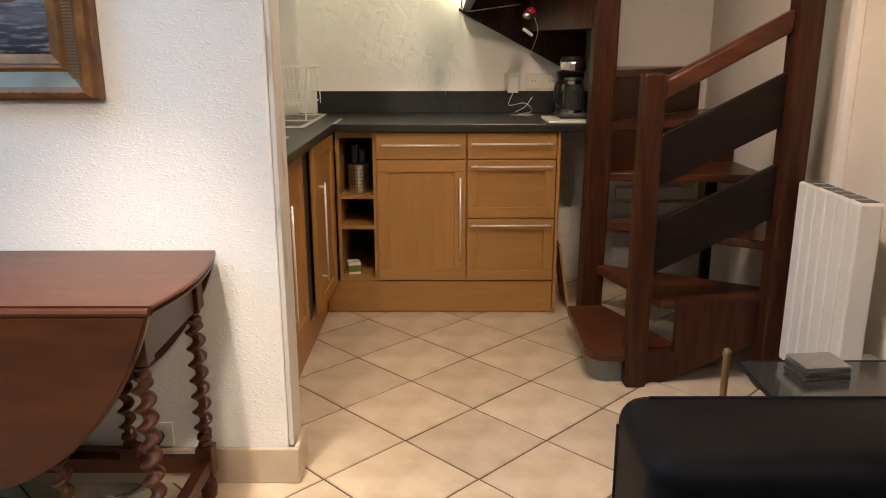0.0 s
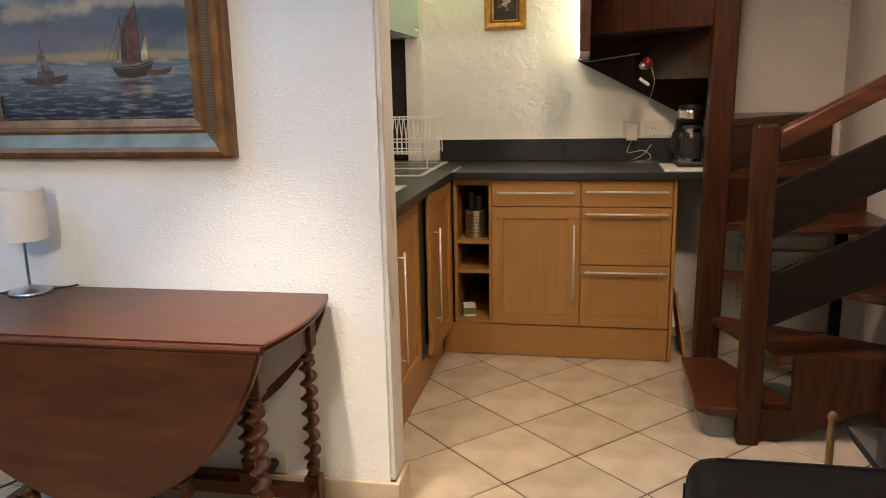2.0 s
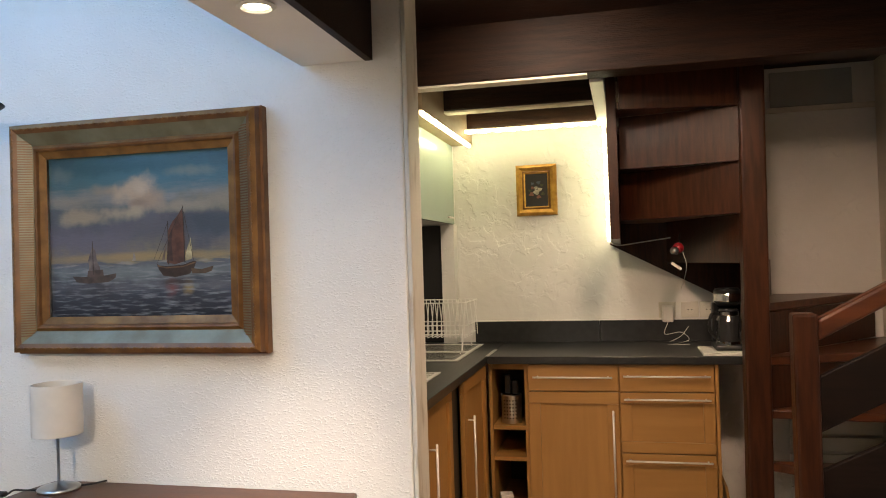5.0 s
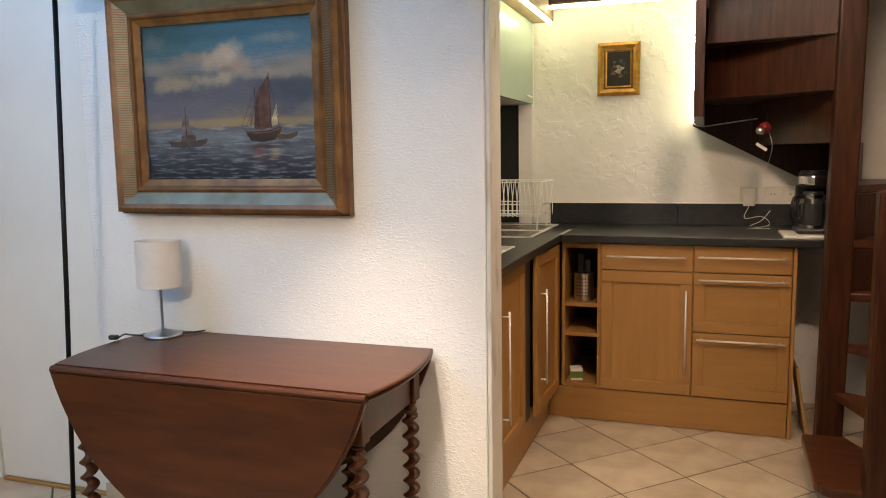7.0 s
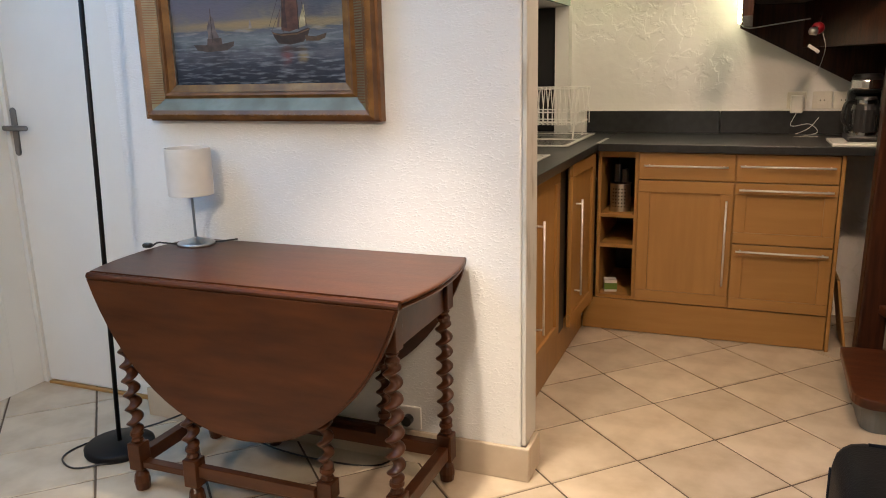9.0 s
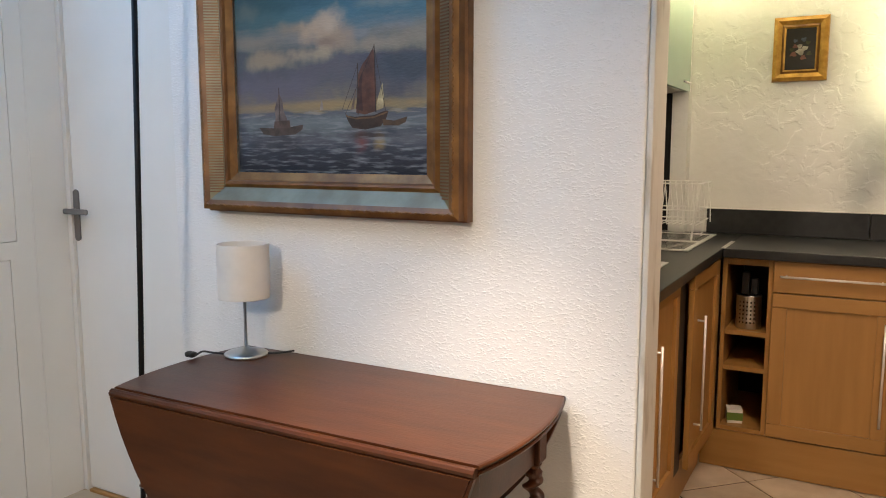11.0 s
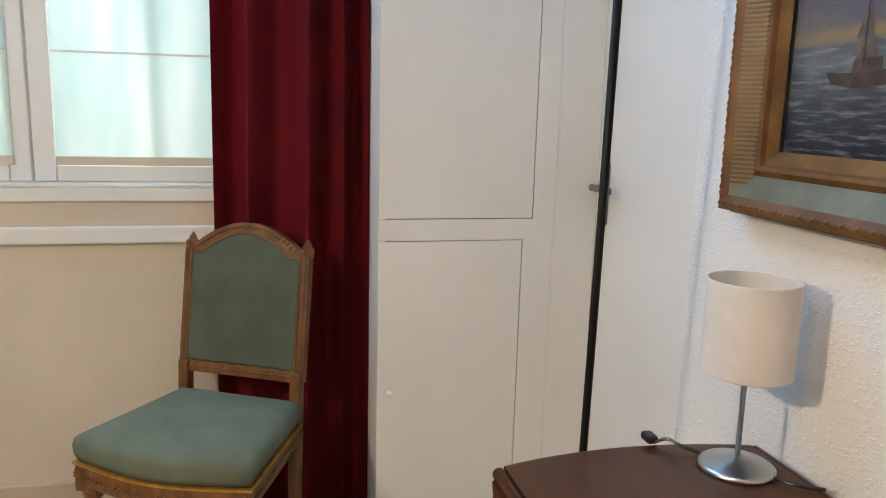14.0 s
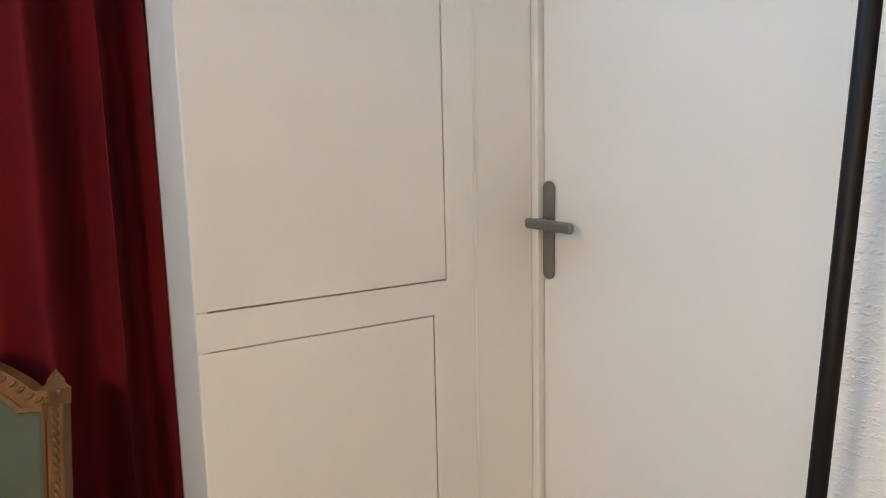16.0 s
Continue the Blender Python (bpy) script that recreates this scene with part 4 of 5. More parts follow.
daub("blue_petals", (0.10, 0.13, 0.18), petals([(0.012, 0.04, 0.011), (-0.022, 0.036, 0.009)], 2), cv2)
daub("leaves", (0.09, 0.09, 0.035), petals([(0.036, -0.022, 0.011), (-0.036, -0.002, 0.009), (0.03, 0.026, 0.009)], 3), cv2)
# a fitting for every spot, the unseen added ones too
for sx, sy, sz, *_ in SPOTS:
    s = thing("seen_or_added_spot", "round recessed ceiling spot, switched on; most of the set unseen and added", "ceiling light", (sx, sy, sz))
    part("trim_ring", lathe([(0.042, -0.001), (0.045, -0.004), (0.036, -0.009), (0.030, -0.004), (0.030, -0.001)], n=28), WHITE, s)
    part("bulb", lathe([(0.029, -0.003), (0.0, -0.0035)], n=20), SPOTGLOW, s)

# ---- kitchen ----
UY, UZ = 3.585, 0.893


def shaker(name, lo, hi, material, parent, depth=0.02, rail=0.055):
    """A framed front: a sunk panel with two stiles and two rails. Its face looks to -y."""
    (x0, z0), (x1, z1) = lo, hi
    front = part(name, box((x0 + rail - 0.004, 0.012, z0 + rail - 0.004), (x1 - rail + 0.004, depth - 0.002, z1 - rail + 0.004)), material, parent)
    for n, (a, c), (b, d) in (("rail", (x0, z0), (x1, z0 + rail)), ("rail", (x0, z1 - rail), (x1, z1)), ("stile", (x0, z0 + rail + 0.0004), (x0 + rail, z1 - rail - 0.0004)), ("stile", (x1 - rail, z0 + rail + 0.0004), (x1, z1 - rail - 0.0004))):
        part(n, box((a, 0, c), (b, depth, d), 0.0022), OAKH if n == "rail" else OAK, front)
    return front


def bar_handle(parent, a, b, out=0.028, r=0.0047):
    a, b = Vector(a), Vector(b)
    d = (b - a).normalized()
    h = part("handle", tube([a, b], r, 10), STEEL, parent, "brushed steel bar handle", smooth=True)
    o = Vector((0, out, 0))
    for p in (a + d * 0.02, b - d * 0.02):
        part("handle_post", tube([p, p + o], 0.004, 8), STEEL, parent, smooth=True)


def base_unit(name, label, x0, x1):
    u = thing(name, label, "kitchen cabinet", ((x0 + x1) / 2, UY, 0))
    w = (x1 - x0) / 2
    for x in (-w, w - 0.016):
        part("side_panel", box((x, 0.021, 0.165), (x + 0.016, 0.575, UZ)), OAK, u)
    part("base_panel", box((-w + 0.0165, 0.021, 0.165), (w - 0.0165, 0.575, 0.181)), OAKH, u)
    part("back_panel", box((-w + 0.0165, 0.56, 0.182), (w - 0.0165, 0.575, UZ)), OAK, u)
    return u, w


# open shelf unit
u, w = base_unit("open_shelf_unit", "narrow open oak shelf unit under the worktop", -0.535, -0.345)
for z in (0.42, 0.57):
    part("shelf", box((-w + 0.0165, 0.03, z), (w - 0.0165, 0.555, z + 0.018)), OAKH, u)
part("top_rail", box((-w + 0.0165, 0.021, UZ - 0.03), (w - 0.0165, 0.04, UZ)), OAKH, u)
# black sheet over the oak back panel: the shelf's inner shade as colour
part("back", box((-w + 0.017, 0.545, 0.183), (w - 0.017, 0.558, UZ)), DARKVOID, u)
# drawer and door unit
u, w = base_unit("cabinet_with_door", "honey oak base cabinet with a drawer above a closed door", -0.3445, 0.084)
dr = part("drawer", box((-w + 0.003, 0, 0.765), (w - 0.003, 0.02, UZ - 0.004), 0.003), OAKH, u)
bar_handle(dr, (-w + 0.03, -0.028, 0.832), (w - 0.03, -0.028, 0.832))
dd = shaker("door", (-w + 0.003, 0.17), (w - 0.003, 0.76), OAK, u)
bar_handle(dd, (w - 0.03, -0.028, 0.28), (w - 0.03, -0.028, 0.68))
# drawer unit
u, w = base_unit("drawer_unit", "honey oak base cabinet with three closed drawers", 0.0845, 0.508)
dr = part("drawer", box((-w + 0.003, 0, 0.765), (w - 0.003, 0.02, UZ - 0.004), 0.003), OAKH, u)
bar_handle(dr, (-w + 0.02, -0.028, 0.838), (w - 0.02, -0.028, 0.838))
for z0, z1 in ((0.482, 0.76), (0.17, 0.477)):
    dr = shaker("drawer", (-w + 0.003, z0), (w - 0.003, z1), OAKH, u, rail=0.05)
    bar_handle(dr, (-w + 0.02, -0.028, z1 - 0.028), (w - 0.02, -0.028, z1 - 0.028))
part("side_panel", box((w + 0.001, 0.0, 0.0), (w + 0.017, 0.575, UZ), 0.002), OAK, u)
structure("trim_plinth", box((-0.595, UY + 0.01, 0.004), (0.506, UY + 0.028, 0.163), 0.002), OAKH, "oak plinth board under the base cabinets", "plinth")

# run on the left
LXF = -0.578
lu = thing("sink_cabinet", "honey oak sink cabinet with two tall doors, one ajar", "kitchen cabinet", (LXF, 2.9, 0))
part("side_panel", box((-0.56, -0.52, 0.165), (-0.021, -0.503, UZ)), OAK, lu)
part("side_panel", box((-0.56, 0.66, 0.165), (-0.04, 0.676, UZ)), OAK, lu)
part("base_panel", box((-0.56, -0.50, 0.165), (-0.021, 0.655, 0.181)), OAKH, lu)
# solid black block in place of the shade behind the doors
part("inner_shade_block", box((-0.5, -0.5, 0.19), (-0.10, 0.65, UZ - 0.01)), DARKVOID, lu, "black block giving the shade inside the cabinet")


def side_door(y0, y1, ajar):
    d = shaker("door", (0, 0.165), (y1 - y0, UZ - 0.006), OAK, lu)
    d.matrix_local = pose(0, y0 - 2.9, 0, 0, 0, 90 + ajar)
    return d


d1 = side_door(2.40, 2.985, 0)
bar_handle(d1, (0.205, -0.028, 0.30), (0.205, -0.028, 0.74))
d2 = side_door(3.10, 3.545, -2)
# black strip added so that the gap between the doors reads dark
part("black_gap_strip", box((-0.10, 0.088, 0.165), (-0.004, 0.196, UZ - 0.004), 0.001), DARKVOID, lu, "added black strip in the gap between the doors")
d2.location.x += 0.026
bar_handle(d2, (0.065, -0.028, 0.30), (0.065, -0.028, 0.73))
structure("trim_plinth", box((LXF - 0.038, 2.40, 0.004), (LXF - 0.02, 3.58, 0.163), 0.002), OAK, "oak plinth board under the sink cabinet", "plinth")

# worktops
wt = thing("worktop", "anthracite laminate worktop with upstand", "worktop", (0.1, 3.9, UZ))
part("slab", boxes([((-0.632, -0.345, 0.002), (0.72, 0.268, 0.038))], 0.003), WORKTOP, wt)
part("upstand", box((-0.80, 0.25, 0.040), (-0.115, 0.268, 0.155), 0.002), WORKTOP, wt)
part("upstand", box((-0.113, 0.25, 0.040), (0.72, 0.268, 0.155), 0.002), WORKTOP, wt)
part("seal", box((-0.80, 0.248, 0.1555), (0.72, 0.268, 0.160), 0.001), WHITEPLASTIC, wt, "thin white sealant bead")
wt2 = thing("worktop", "anthracite laminate worktop holding the sink", "worktop", (-0.84, 3.2, UZ))
part("slab", box((-0.31, -0.80, 0.002), (0.305, 0.968, 0.038), 0.003), WORKTOP, wt2)
part("joint_strip", box((0.300, 0.36, 0.0385), (0.318, 0.62, 0.041), 0.001), STEEL, wt2, "aluminium joint strip")
part("end_strip", box((-0.31, -0.803, 0.002), (0.305, -0.8005, 0.038)), STEEL, wt2, "aluminium end strip")

sink = thing("sink", "stainless steel sink with drainer set in the worktop", "sink", (-0.85, 3.72, UZ + 0.038))


def tray(x0, y0, x1, y1, d, lip=0.02):
    return boxes([((x0, y0, 0.0005), (x1, y0 + lip, 0.006)), ((x0, y1 - lip, 0.0005), (x1, y1, 0.006)), ((x0, y0 + lip, 0.0005), (x0 + lip, y1 - lip, 0.006)), ((x1 - lip, y0 + lip, 0.0005), (x1, y1 - lip, 0.006))], 0.0015)


part("rim", tray(-0.26, -0.34, 0.215, 0.33, 0.1, 0.022), STEEL, sink)
part("divider", box((-0.24, -0.02, 0.0005), (0.195, 0.02, 0.005), 0.0015), STEEL, sink)
for y0, y1 in ((-0.318, -0.02), (0.02, 0.308)):
    # flat plate in darker metal: the bowl's depth and shade put into colour
    part("bowl", box((-0.238, y0, 0.0003), (0.193, y1, 0.0015)), DULL, sink, "flat dark plate giving the shade of the steel bowl")
    for k in range(6):
        yy = y0 + 0.03 + k * 0.045
        part("rib", box((-0.2, yy, 0.0016), (0.17, yy + 0.012, 0.0045), 0.0012), CHROME, sink)
hob = thing("draining_tray", "slotted steel draining tray on the worktop", "tray", (-0.78, 2.88, UZ + 0.0385))
part("rim", tray(-0.2, -0.16, 0.15, 0.14, 0.1, 0.02), STEEL, hob)
for k in range(6):
    part("slat", box((-0.18, -0.135 + k * 0.042, 0.0008), (0.13, -0.115 + k * 0.042, 0.004)), STEEL, hob)

# dish rack
rk = thing("dish_rack", "white wire dish rack on the sink drainer", "dish rack", (-0.90, 3.875, UZ + 0.047))


def wire(pts, r=0.0026):
    return tube(pts, r, 6)


for z, (ya, yb) in ((0.075, (-0.10, 0.10)), (0.125, (-0.13, 0.12)), (0.242, (-0.16, 0.16))):
    part("hoop", tube([(-0.22, ya, z), (0.235, ya, z), (0.235, yb, z), (-0.22, yb, z)], 0.0034, 6, True), WIRE, rk)
for k in range(19):
    x = -0.21 + k * 0.0245
    part("wire", wire([(x + 0.012, -0.16, 0.242), (x - 0.008, -0.125, 0.125), (x - 0.014, -0.10, 0.06), (x - 0.014, 0.10, 0.06)]), WIRE, rk)
    part("wire", wire([(x - 0.012, 0.16, 0.242), (x + 0.010, 0.115, 0.125), (x + 0.014, 0.10, 0.06)]), WIRE, rk)
for x in (-0.22, 0.235):
    part("end_leg", wire([(x, -0.16, 0.242), (x - 0.015, -0.14, 0.12), (x - 0.03, -0.12, -0.008)], 0.0042), WIRE, rk)
    part("end_leg", wire([(x, 0.16, 0.242), (x - 0.015, 0.14, 0.12), (x - 0.03, 0.12, -0.008)], 0.0042), WIRE, rk)

# wall cabinet with a frosted flap
FROST = mat("frosted_green_glass", (0.42, 0.55, 0.47), 0.18, scale=1.5, color2=(0.38, 0.50, 0.43))
wc = thing("wall_cabinet", "wall cabinet with a frosted glass flap door", "wall cabinet", (-0.80, 3.6, 1.6))
part("carcass", box((-0.345, -0.45, 0.002), (-0.022, 0.565, 0.44)), WHITE, wc)
fd = part("door", box((-0.020, -0.45, 0.0), (0.0, 0.545, 0.442), 0.003), FROST, wc, "frosted pale green glass flap")
part("edge_trim", box((-0.020, 0.5455, 0.0), (0.0, 0.565, 0.442), 0.002), STEEL, wc)
bar_handle(fd, (0.022, 0.30, 0.03), (0.022, 0.44, 0.03), 0.0, 0.005)

# LED rope
led = thing("led_light_strip", "glowing warm white LED rope along beam and wall", "light strip", (-0.3, 4.10, 2.09))


def led_rope(a, b):
    """A rope of small glowing beads with a slight twist."""
    a, b = Vector(a), Vector(b)
    n = int((b - a).length / 0.011)
    pts = [a + (b - a) * i / n + Vector((0, 0.003 * math.sin(i * 0.9), 0.003 * math.cos(i * 0.9))) for i in range(n + 1)]
    return tube(pts, [0.0105 if i % 2 else 0.006 for i in range(n + 1)], 8)


part("strip", led_rope((-0.40, -0.11, 0.0), (0.33, -0.11, 0.0)), LEDGLOW, led)
part("strip", led_rope((0.345, -0.045, 0.0), (0.352, -0.045, -0.62)), LEDGLOW, led)
part("strip", led_rope((-0.397, -1.02, -0.056), (-0.397, 0.02, -0.056)), LEDGLOW, led)
part("cord", tube(smooth_path([(0.352, -0.05, -0.62), (0.40, -0.06, -0.64), (0.50, -0.10, -0.63), (0.66, -0.12, -0.61)]), 0.003), WHITEPLASTIC, led)

# sockets, adapter
for k, sx in enumerate((0.34, 0.455, 0.548)):
    s = thing("power_socket", "cream wall socket above the worktop", "socket", (sx, YK - 0.002, 1.100), group="kitchen sockets")
    part("plate", box((-0.044, -0.014, -0.042), (0.044, 0, 0.042), 0.005), IVORY, s)
    part("insert", lathe([(0.026, 0), (0.026, -0.006), (0.021, -0.006), (0.020, -0.001), (0, -0.001)], (0, -0.014, 0), 18, "y"), IVORY, s)
    for hx in (-0.009, 0.009):
        part("hole", lathe([(0.0032, 0), (0.0032, -0.001), (0, -0.001)], (hx, -0.0152, 0), 8, "y"), BLACK, s)
ad = thing("plug_adapter", "white plug adapter with a coiled lead", "adapter", (0.34, YK - 0.04, 1.08))
part("case", box((-0.028, -0.035, -0.04), (0.028, 0.015, 0.045), 0.006), WHITEPLASTIC, ad)
part("lead", tube(smooth_path([(0, -0.02, -0.04), (-0.02, -0.05, -0.10), (0.06, -0.06, -0.09), (0.10, -0.05, -0.13), (0.03, -0.08, -0.148), (-0.01, -0.10, -0.150), (0.06, -0.11, -0.148), (0.10, -0.09, -0.148)]), 0.0019), WHITEPLASTIC, ad)
part("lead", tube(smooth_path([(0.10, -0.05, -0.06), (0.06, -0.06, -0.11), (0.0, -0.07, -0.14)]), 0.0019), WHITEPLASTIC, ad)

# coffee maker on a board
cb = thing("cutting_board", "pale plastic cutting board on the worktop", "board", (0.54, 3.70, UZ + 0.0385))
part("slab", box((-0.08, -0.13, 0), (0.14, 0.14, 0.014), 0.004), WHITEPLASTIC, cb)
cm = thing("coffee_maker", "black and chrome filter coffee maker with glass jug", "coffee maker", (0.590, 3.735, UZ + 0.053))
cm.scale = (0.8, 0.8, 0.9)
part("base", box((-0.085, -0.12, 0), (0.085, 0.13, 0.028), 0.010), BLACK, cm)
part("tower", box((-0.08, 0.055, 0.028), (0.08, 0.13, 0.24), 0.010), BLACK, cm)
part("head", lathe([(0, 0.225), (0.055, 0.225), (0.074, 0.24), (0.076, 0.30), (0.066, 0.315), (0, 0.318)], (0, -0.005, 0), 28), BLACK, cm, smooth=False)
part("head_band", lathe([(0.0765, 0.247), (0.0775, 0.25), (0.0775, 0.285), (0.0765, 0.288)], (0, -0.005, 0), 28), CHROME, cm, "chrome band")
JUG = mat("smoked_jug_glass", (0.03, 0.03, 0.03), 0.06, coat=0.5)
jg = part("jug", lathe([(0, 0.029), (0.060, 0.029), (0.068, 0.036), (0.070, 0.06), (0.069, 0.15), (0.058, 0.178), (0.056, 0.190), (0, 0.190)], (0, -0.03, 0), 28), JUG, cm)
part("band", lathe([(0.0595, 0.176), (0.0605, 0.180), (0.0605, 0.194), (0.0575, 0.196)], (0, -0.03, 0), 28), CHROME, jg)
part("foot_ring", lathe([(0.066, 0.0285), (0.0715, 0.0285), (0.0715, 0.042), (0.070, 0.044)], (0, -0.03, 0), 28), CHROME, jg)
part("lid", lathe([(0.055, 0.197), (0.050, 0.210), (0, 0.213)], (0, -0.03, 0), 24), BLACK, jg)
part("grip", tube(smooth_path([(-0.055, -0.06, 0.185), (-0.100, -0.085, 0.180), (-0.112, -0.09, 0.11), (-0.075, -0.07, 0.06)]), 0.010), BLACK, jg)

# utensil pot, small box, wall lamp, board
up = thing("utensil_pot", "perforated steel utensil pot on the open shelf", "pot", (-0.44, 3.70, 0.5885))
part("body", lathe([(0, 0), (0.048, 0), (0.05, 0.004), (0.05, 0.135), (0.052, 0.14), (0.047, 0.14), (0.046, 0.01), (0, 0.008)], n=28), NICKEL, up, smooth=True)
for r in range(6):
    for k in range(5):
        a = radians(-125 + k * 17)
        part("hole", box((0.0495 * math.cos(a) - 0.003, 0.0505 * math.sin(a) - 0.001, 0.025 + r * 0.017), (0.0495 * math.cos(a) + 0.003, 0.0505 * math.sin(a) + 0.001, 0.032 + r * 0.017)), BLACK, up)
part("bottles", boxes([((-0.03, -0.02, 0.142), (0.0, 0.01, 0.235)), ((0.005, -0.02, 0.142), (0.035, 0.012, 0.21))], 0.006), BLACK, up, "dark utensil handles")
GREENBOX = mat("green_card", (0.12, 0.20, 0.03), 0.6)
sb_ = thing("small_carton", "small green and white carton on the bottom shelf", "carton", (-0.475, 3.68, 0.1815))
part("box", box((-0.03, -0.03, 0), (0.03, 0.03, 0.06), 0.001, pose(0, 0, 0, 0, 0, 15)), WHITEPLASTIC, sb_)
part("print", box((-0.031, -0.0315, 0.012), (0.0315, 0.0, 0.045), 0, pose(0, 0, 0, 0, 0, 15)), GREENBOX, sb_)
lb = thing("loose_board", "thin oak board leaning against the cabinet side", "board", (0.54, 3.72, 0))
part("plank", box((0, -0.1, 0), (0.012, 0.16, 0.33), 0.002, pose(0.05, 0, 0.004, 0, -9, 0)), OAK, lb)
rl = thing("clip_spotlight", "small red clip-on spotlight with a hanging lead", "spotlight", (0.372, 3.66, 1.425))
rl.scale = (0.68, 0.68, 0.68)
part("shade", lathe([(0.0, 0.0), (0.03, 0.005), (0.038, 0.04), (0.037, 0.07), (0.034, 0.07), (0.03, 0.02), (0, 0.012)], (0, -0.07, 0), 20, "y"), RED, rl, smooth=True)
part("bulb", lathe([(0, 0), (0.022, 0.01), (0.026, 0.05), (0, 0.06)], (-0.06, -0.09, -0.02), 16, "x"), NICKEL, rl, smooth=True)
part("clip", box((0.02, -0.02, -0.12), (0.10, 0.0, -0.10), 0.004, pose(0, 0, 0, 0, 35, 0)), WHITEPLASTIC, rl)
part("lead", tube(smooth_path([(0.03, -0.02, -0.03), (0.05, -0.04, -0.12), (0.05, 0.2, -0.22), (0.04, 0.4, -0.30)]), 0.0022), WHITEPLASTIC, rl)
part("stem", tube([(0, 0, 0), (0.02, 0.06, 0.10)], 0.006), BLACK, rl)
# panel radiator under the stair, behind the treads
pr = thing("low_panel", "white slatted panel under the stair", "panel", (1.10, YK - 0.03, 0.1))
for k in range(7):
    part("slat", box((-0.18, 0, 0.02 + k * 0.085), (0.25, 0.02, 0.09 + k * 0.085), 0.003), WHITE, pr)

# ---- winding stair ----
PX, PY = 0.640, 3.335
stair = thing("winding_stair", "dark stained wooden winding stair round a central post", "stair", (PX, PY, 0))
SO = (PX, PY, 0)


def st(name, bm, material, label="", smooth=False, parent=None):
    return part(name, rel(bm, SO), material, parent or stair, label, smooth)


bm = box((-0.05, -0.05, 0.0), (0.05, 0.05, 2.2), 0.010)
for v in bm.verts:
    v.co.x += 0.010 * v.co.z
st("post", rel(bm, (-PX, -PY, 0)), DARKWOOD, "tall dark central post")
st("newel", box((0.674, 2.72, 0), (0.754, 2.80, 1.185), 0.010), DARKWOOD)
st("outer_post", box((1.178, 2.70, 0), (1.266, 2.79, 2.34), 0.008), DARKWOOD)


def slanted(x0, z0, x1, z1, h, y0, y1, bevel=0.005):
    return prism([(x0, z0 - h), (x1, z1 - h), (x1, z1), (x0, z0)], y0, y1, "y", bevel)


st("handrail", slanted(0.752, 1.165, 1.182, 1.40, 0.075, 2.725, 2.785, 0.012), TREAD, "polished wooden handrail")
st("rail_board", slanted(0.752, 0.968, 1.182, 1.19, 0.19, 2.745, 2.772), BOARDWOOD)
st("rail_board", slanted(0.752, 0.65, 1.182, 0.865, 0.20, 2.745, 2.772), BOARDWOOD)
st("stringer", prism([(0.752, 0.0), (0.83, 0.0), (1.182, 0.165), (1.182, 0.34), (0.868, 0.34), (0.868, 0.13), (0.752, 0.13)], 2.77, 2.80, "y", 0.003), DARKWOOD)

HALF = 0.035


def reach(a):
    """How far a ray from the post goes before the stair's edge."""
    c, s = math.cos(a), math.sin(a)
    t = 9.0
    if c > 1e-6:
        t = min(t, (XR - 0.004 - PX) / c)
    if c < -1e-6:
        t = min(t, (0.115 - PX) / c)
    if s > 1e-6:
        t = min(t, (YK - 0.024 - PY) / s)
    if s < -1e-6:
        t = min(t, (2.80 - PY) / s)
    return t


def sector(a0, a1, n=10):
    pts = []
    for i in range(n + 1):
        a = a0 + (a1 - a0) * i / n
        r = reach(a)
        pts.append((PX + r * math.cos(a), PY + r * math.sin(a)))
    inner = [(PX + 0.055 * math.cos(a), PY + 0.055 * math.sin(a)) for a in (a1, (a0 + a1) / 2, a0)]
    return pts + inner


FRONT = [-68, -30, -2, 25, 48, 74, 108, 148, 167, 190, 215]
LEVEL = [0.33, 0.53, 0.74, 0.955, 1.175, 1.39, 1.60, 1.82, 2.05, 2.27]
# rounded first step
pts = [(0.60, 3.29)] + [(0.535, 3.28), (0.528, 2.95)] + [(0.60 - 0.075 * math.cos(a), 2.82 - 0.085 * math.sin(a)) for a in (radians(d) for d in range(0, 91, 15))] + [(0.672, 2.735), (0.756, 2.805), (0.90, 2.805), (0.70, 3.29)]
st("tread", prism(pts, 0.103, 0.142, "z", 0.006), TREAD)
pts2 = [(0.62, 3.25), (0.565, 3.25)] + [(0.62 - 0.055 * math.cos(a), 2.85 - 0.07 * math.sin(a)) for a in (radians(d) for d in range(0, 91, 15))] + [(0.85, 2.808), (0.68, 3.25)]
st("riser", prism(pts2, 0.0, 0.102), mat("painted_round_riser", (0.20, 0.20, 0.17), 0.3, scale=6), "curved painted riser of the first step")
for k, z in enumerate(LEVEL):
    a0, a1 = radians(FRONT[k] - 4 if k < 4 else FRONT[k] + 2.5), radians(FRONT[k + 1] + (0.6 if k > 3 else 0))
    st("tread", prism(sector(a0, a1), z - 0.036, z, "z", 0.005), TREAD)
    if k >= 4 or k == 3:
        a = radians(FRONT[k] + (1 if k == 3 else 1.6))
        r = reach(a) - 0.01
        z0 = LEVEL[k - 1] + (0.001 if k < 5 else -0.038)
        bm = box((-0.045 if k > 5 else 0.05, -0.01, z0), (r, 0.01, z - 0.037), 0, pose(PX, PY, 0, 0, 0, math.degrees(a)))
        st("riser", bm, DARKWOOD)
# wall strings
st("wall_string", prism([(0.055, 1.455), (0.60, 1.17), (0.72, 1.17), (0.72, 1.40), (0.36, 1.9), (0.055, 2.09)], YK - 0.022, YK - 0.002, "y"), DARKWOOD)
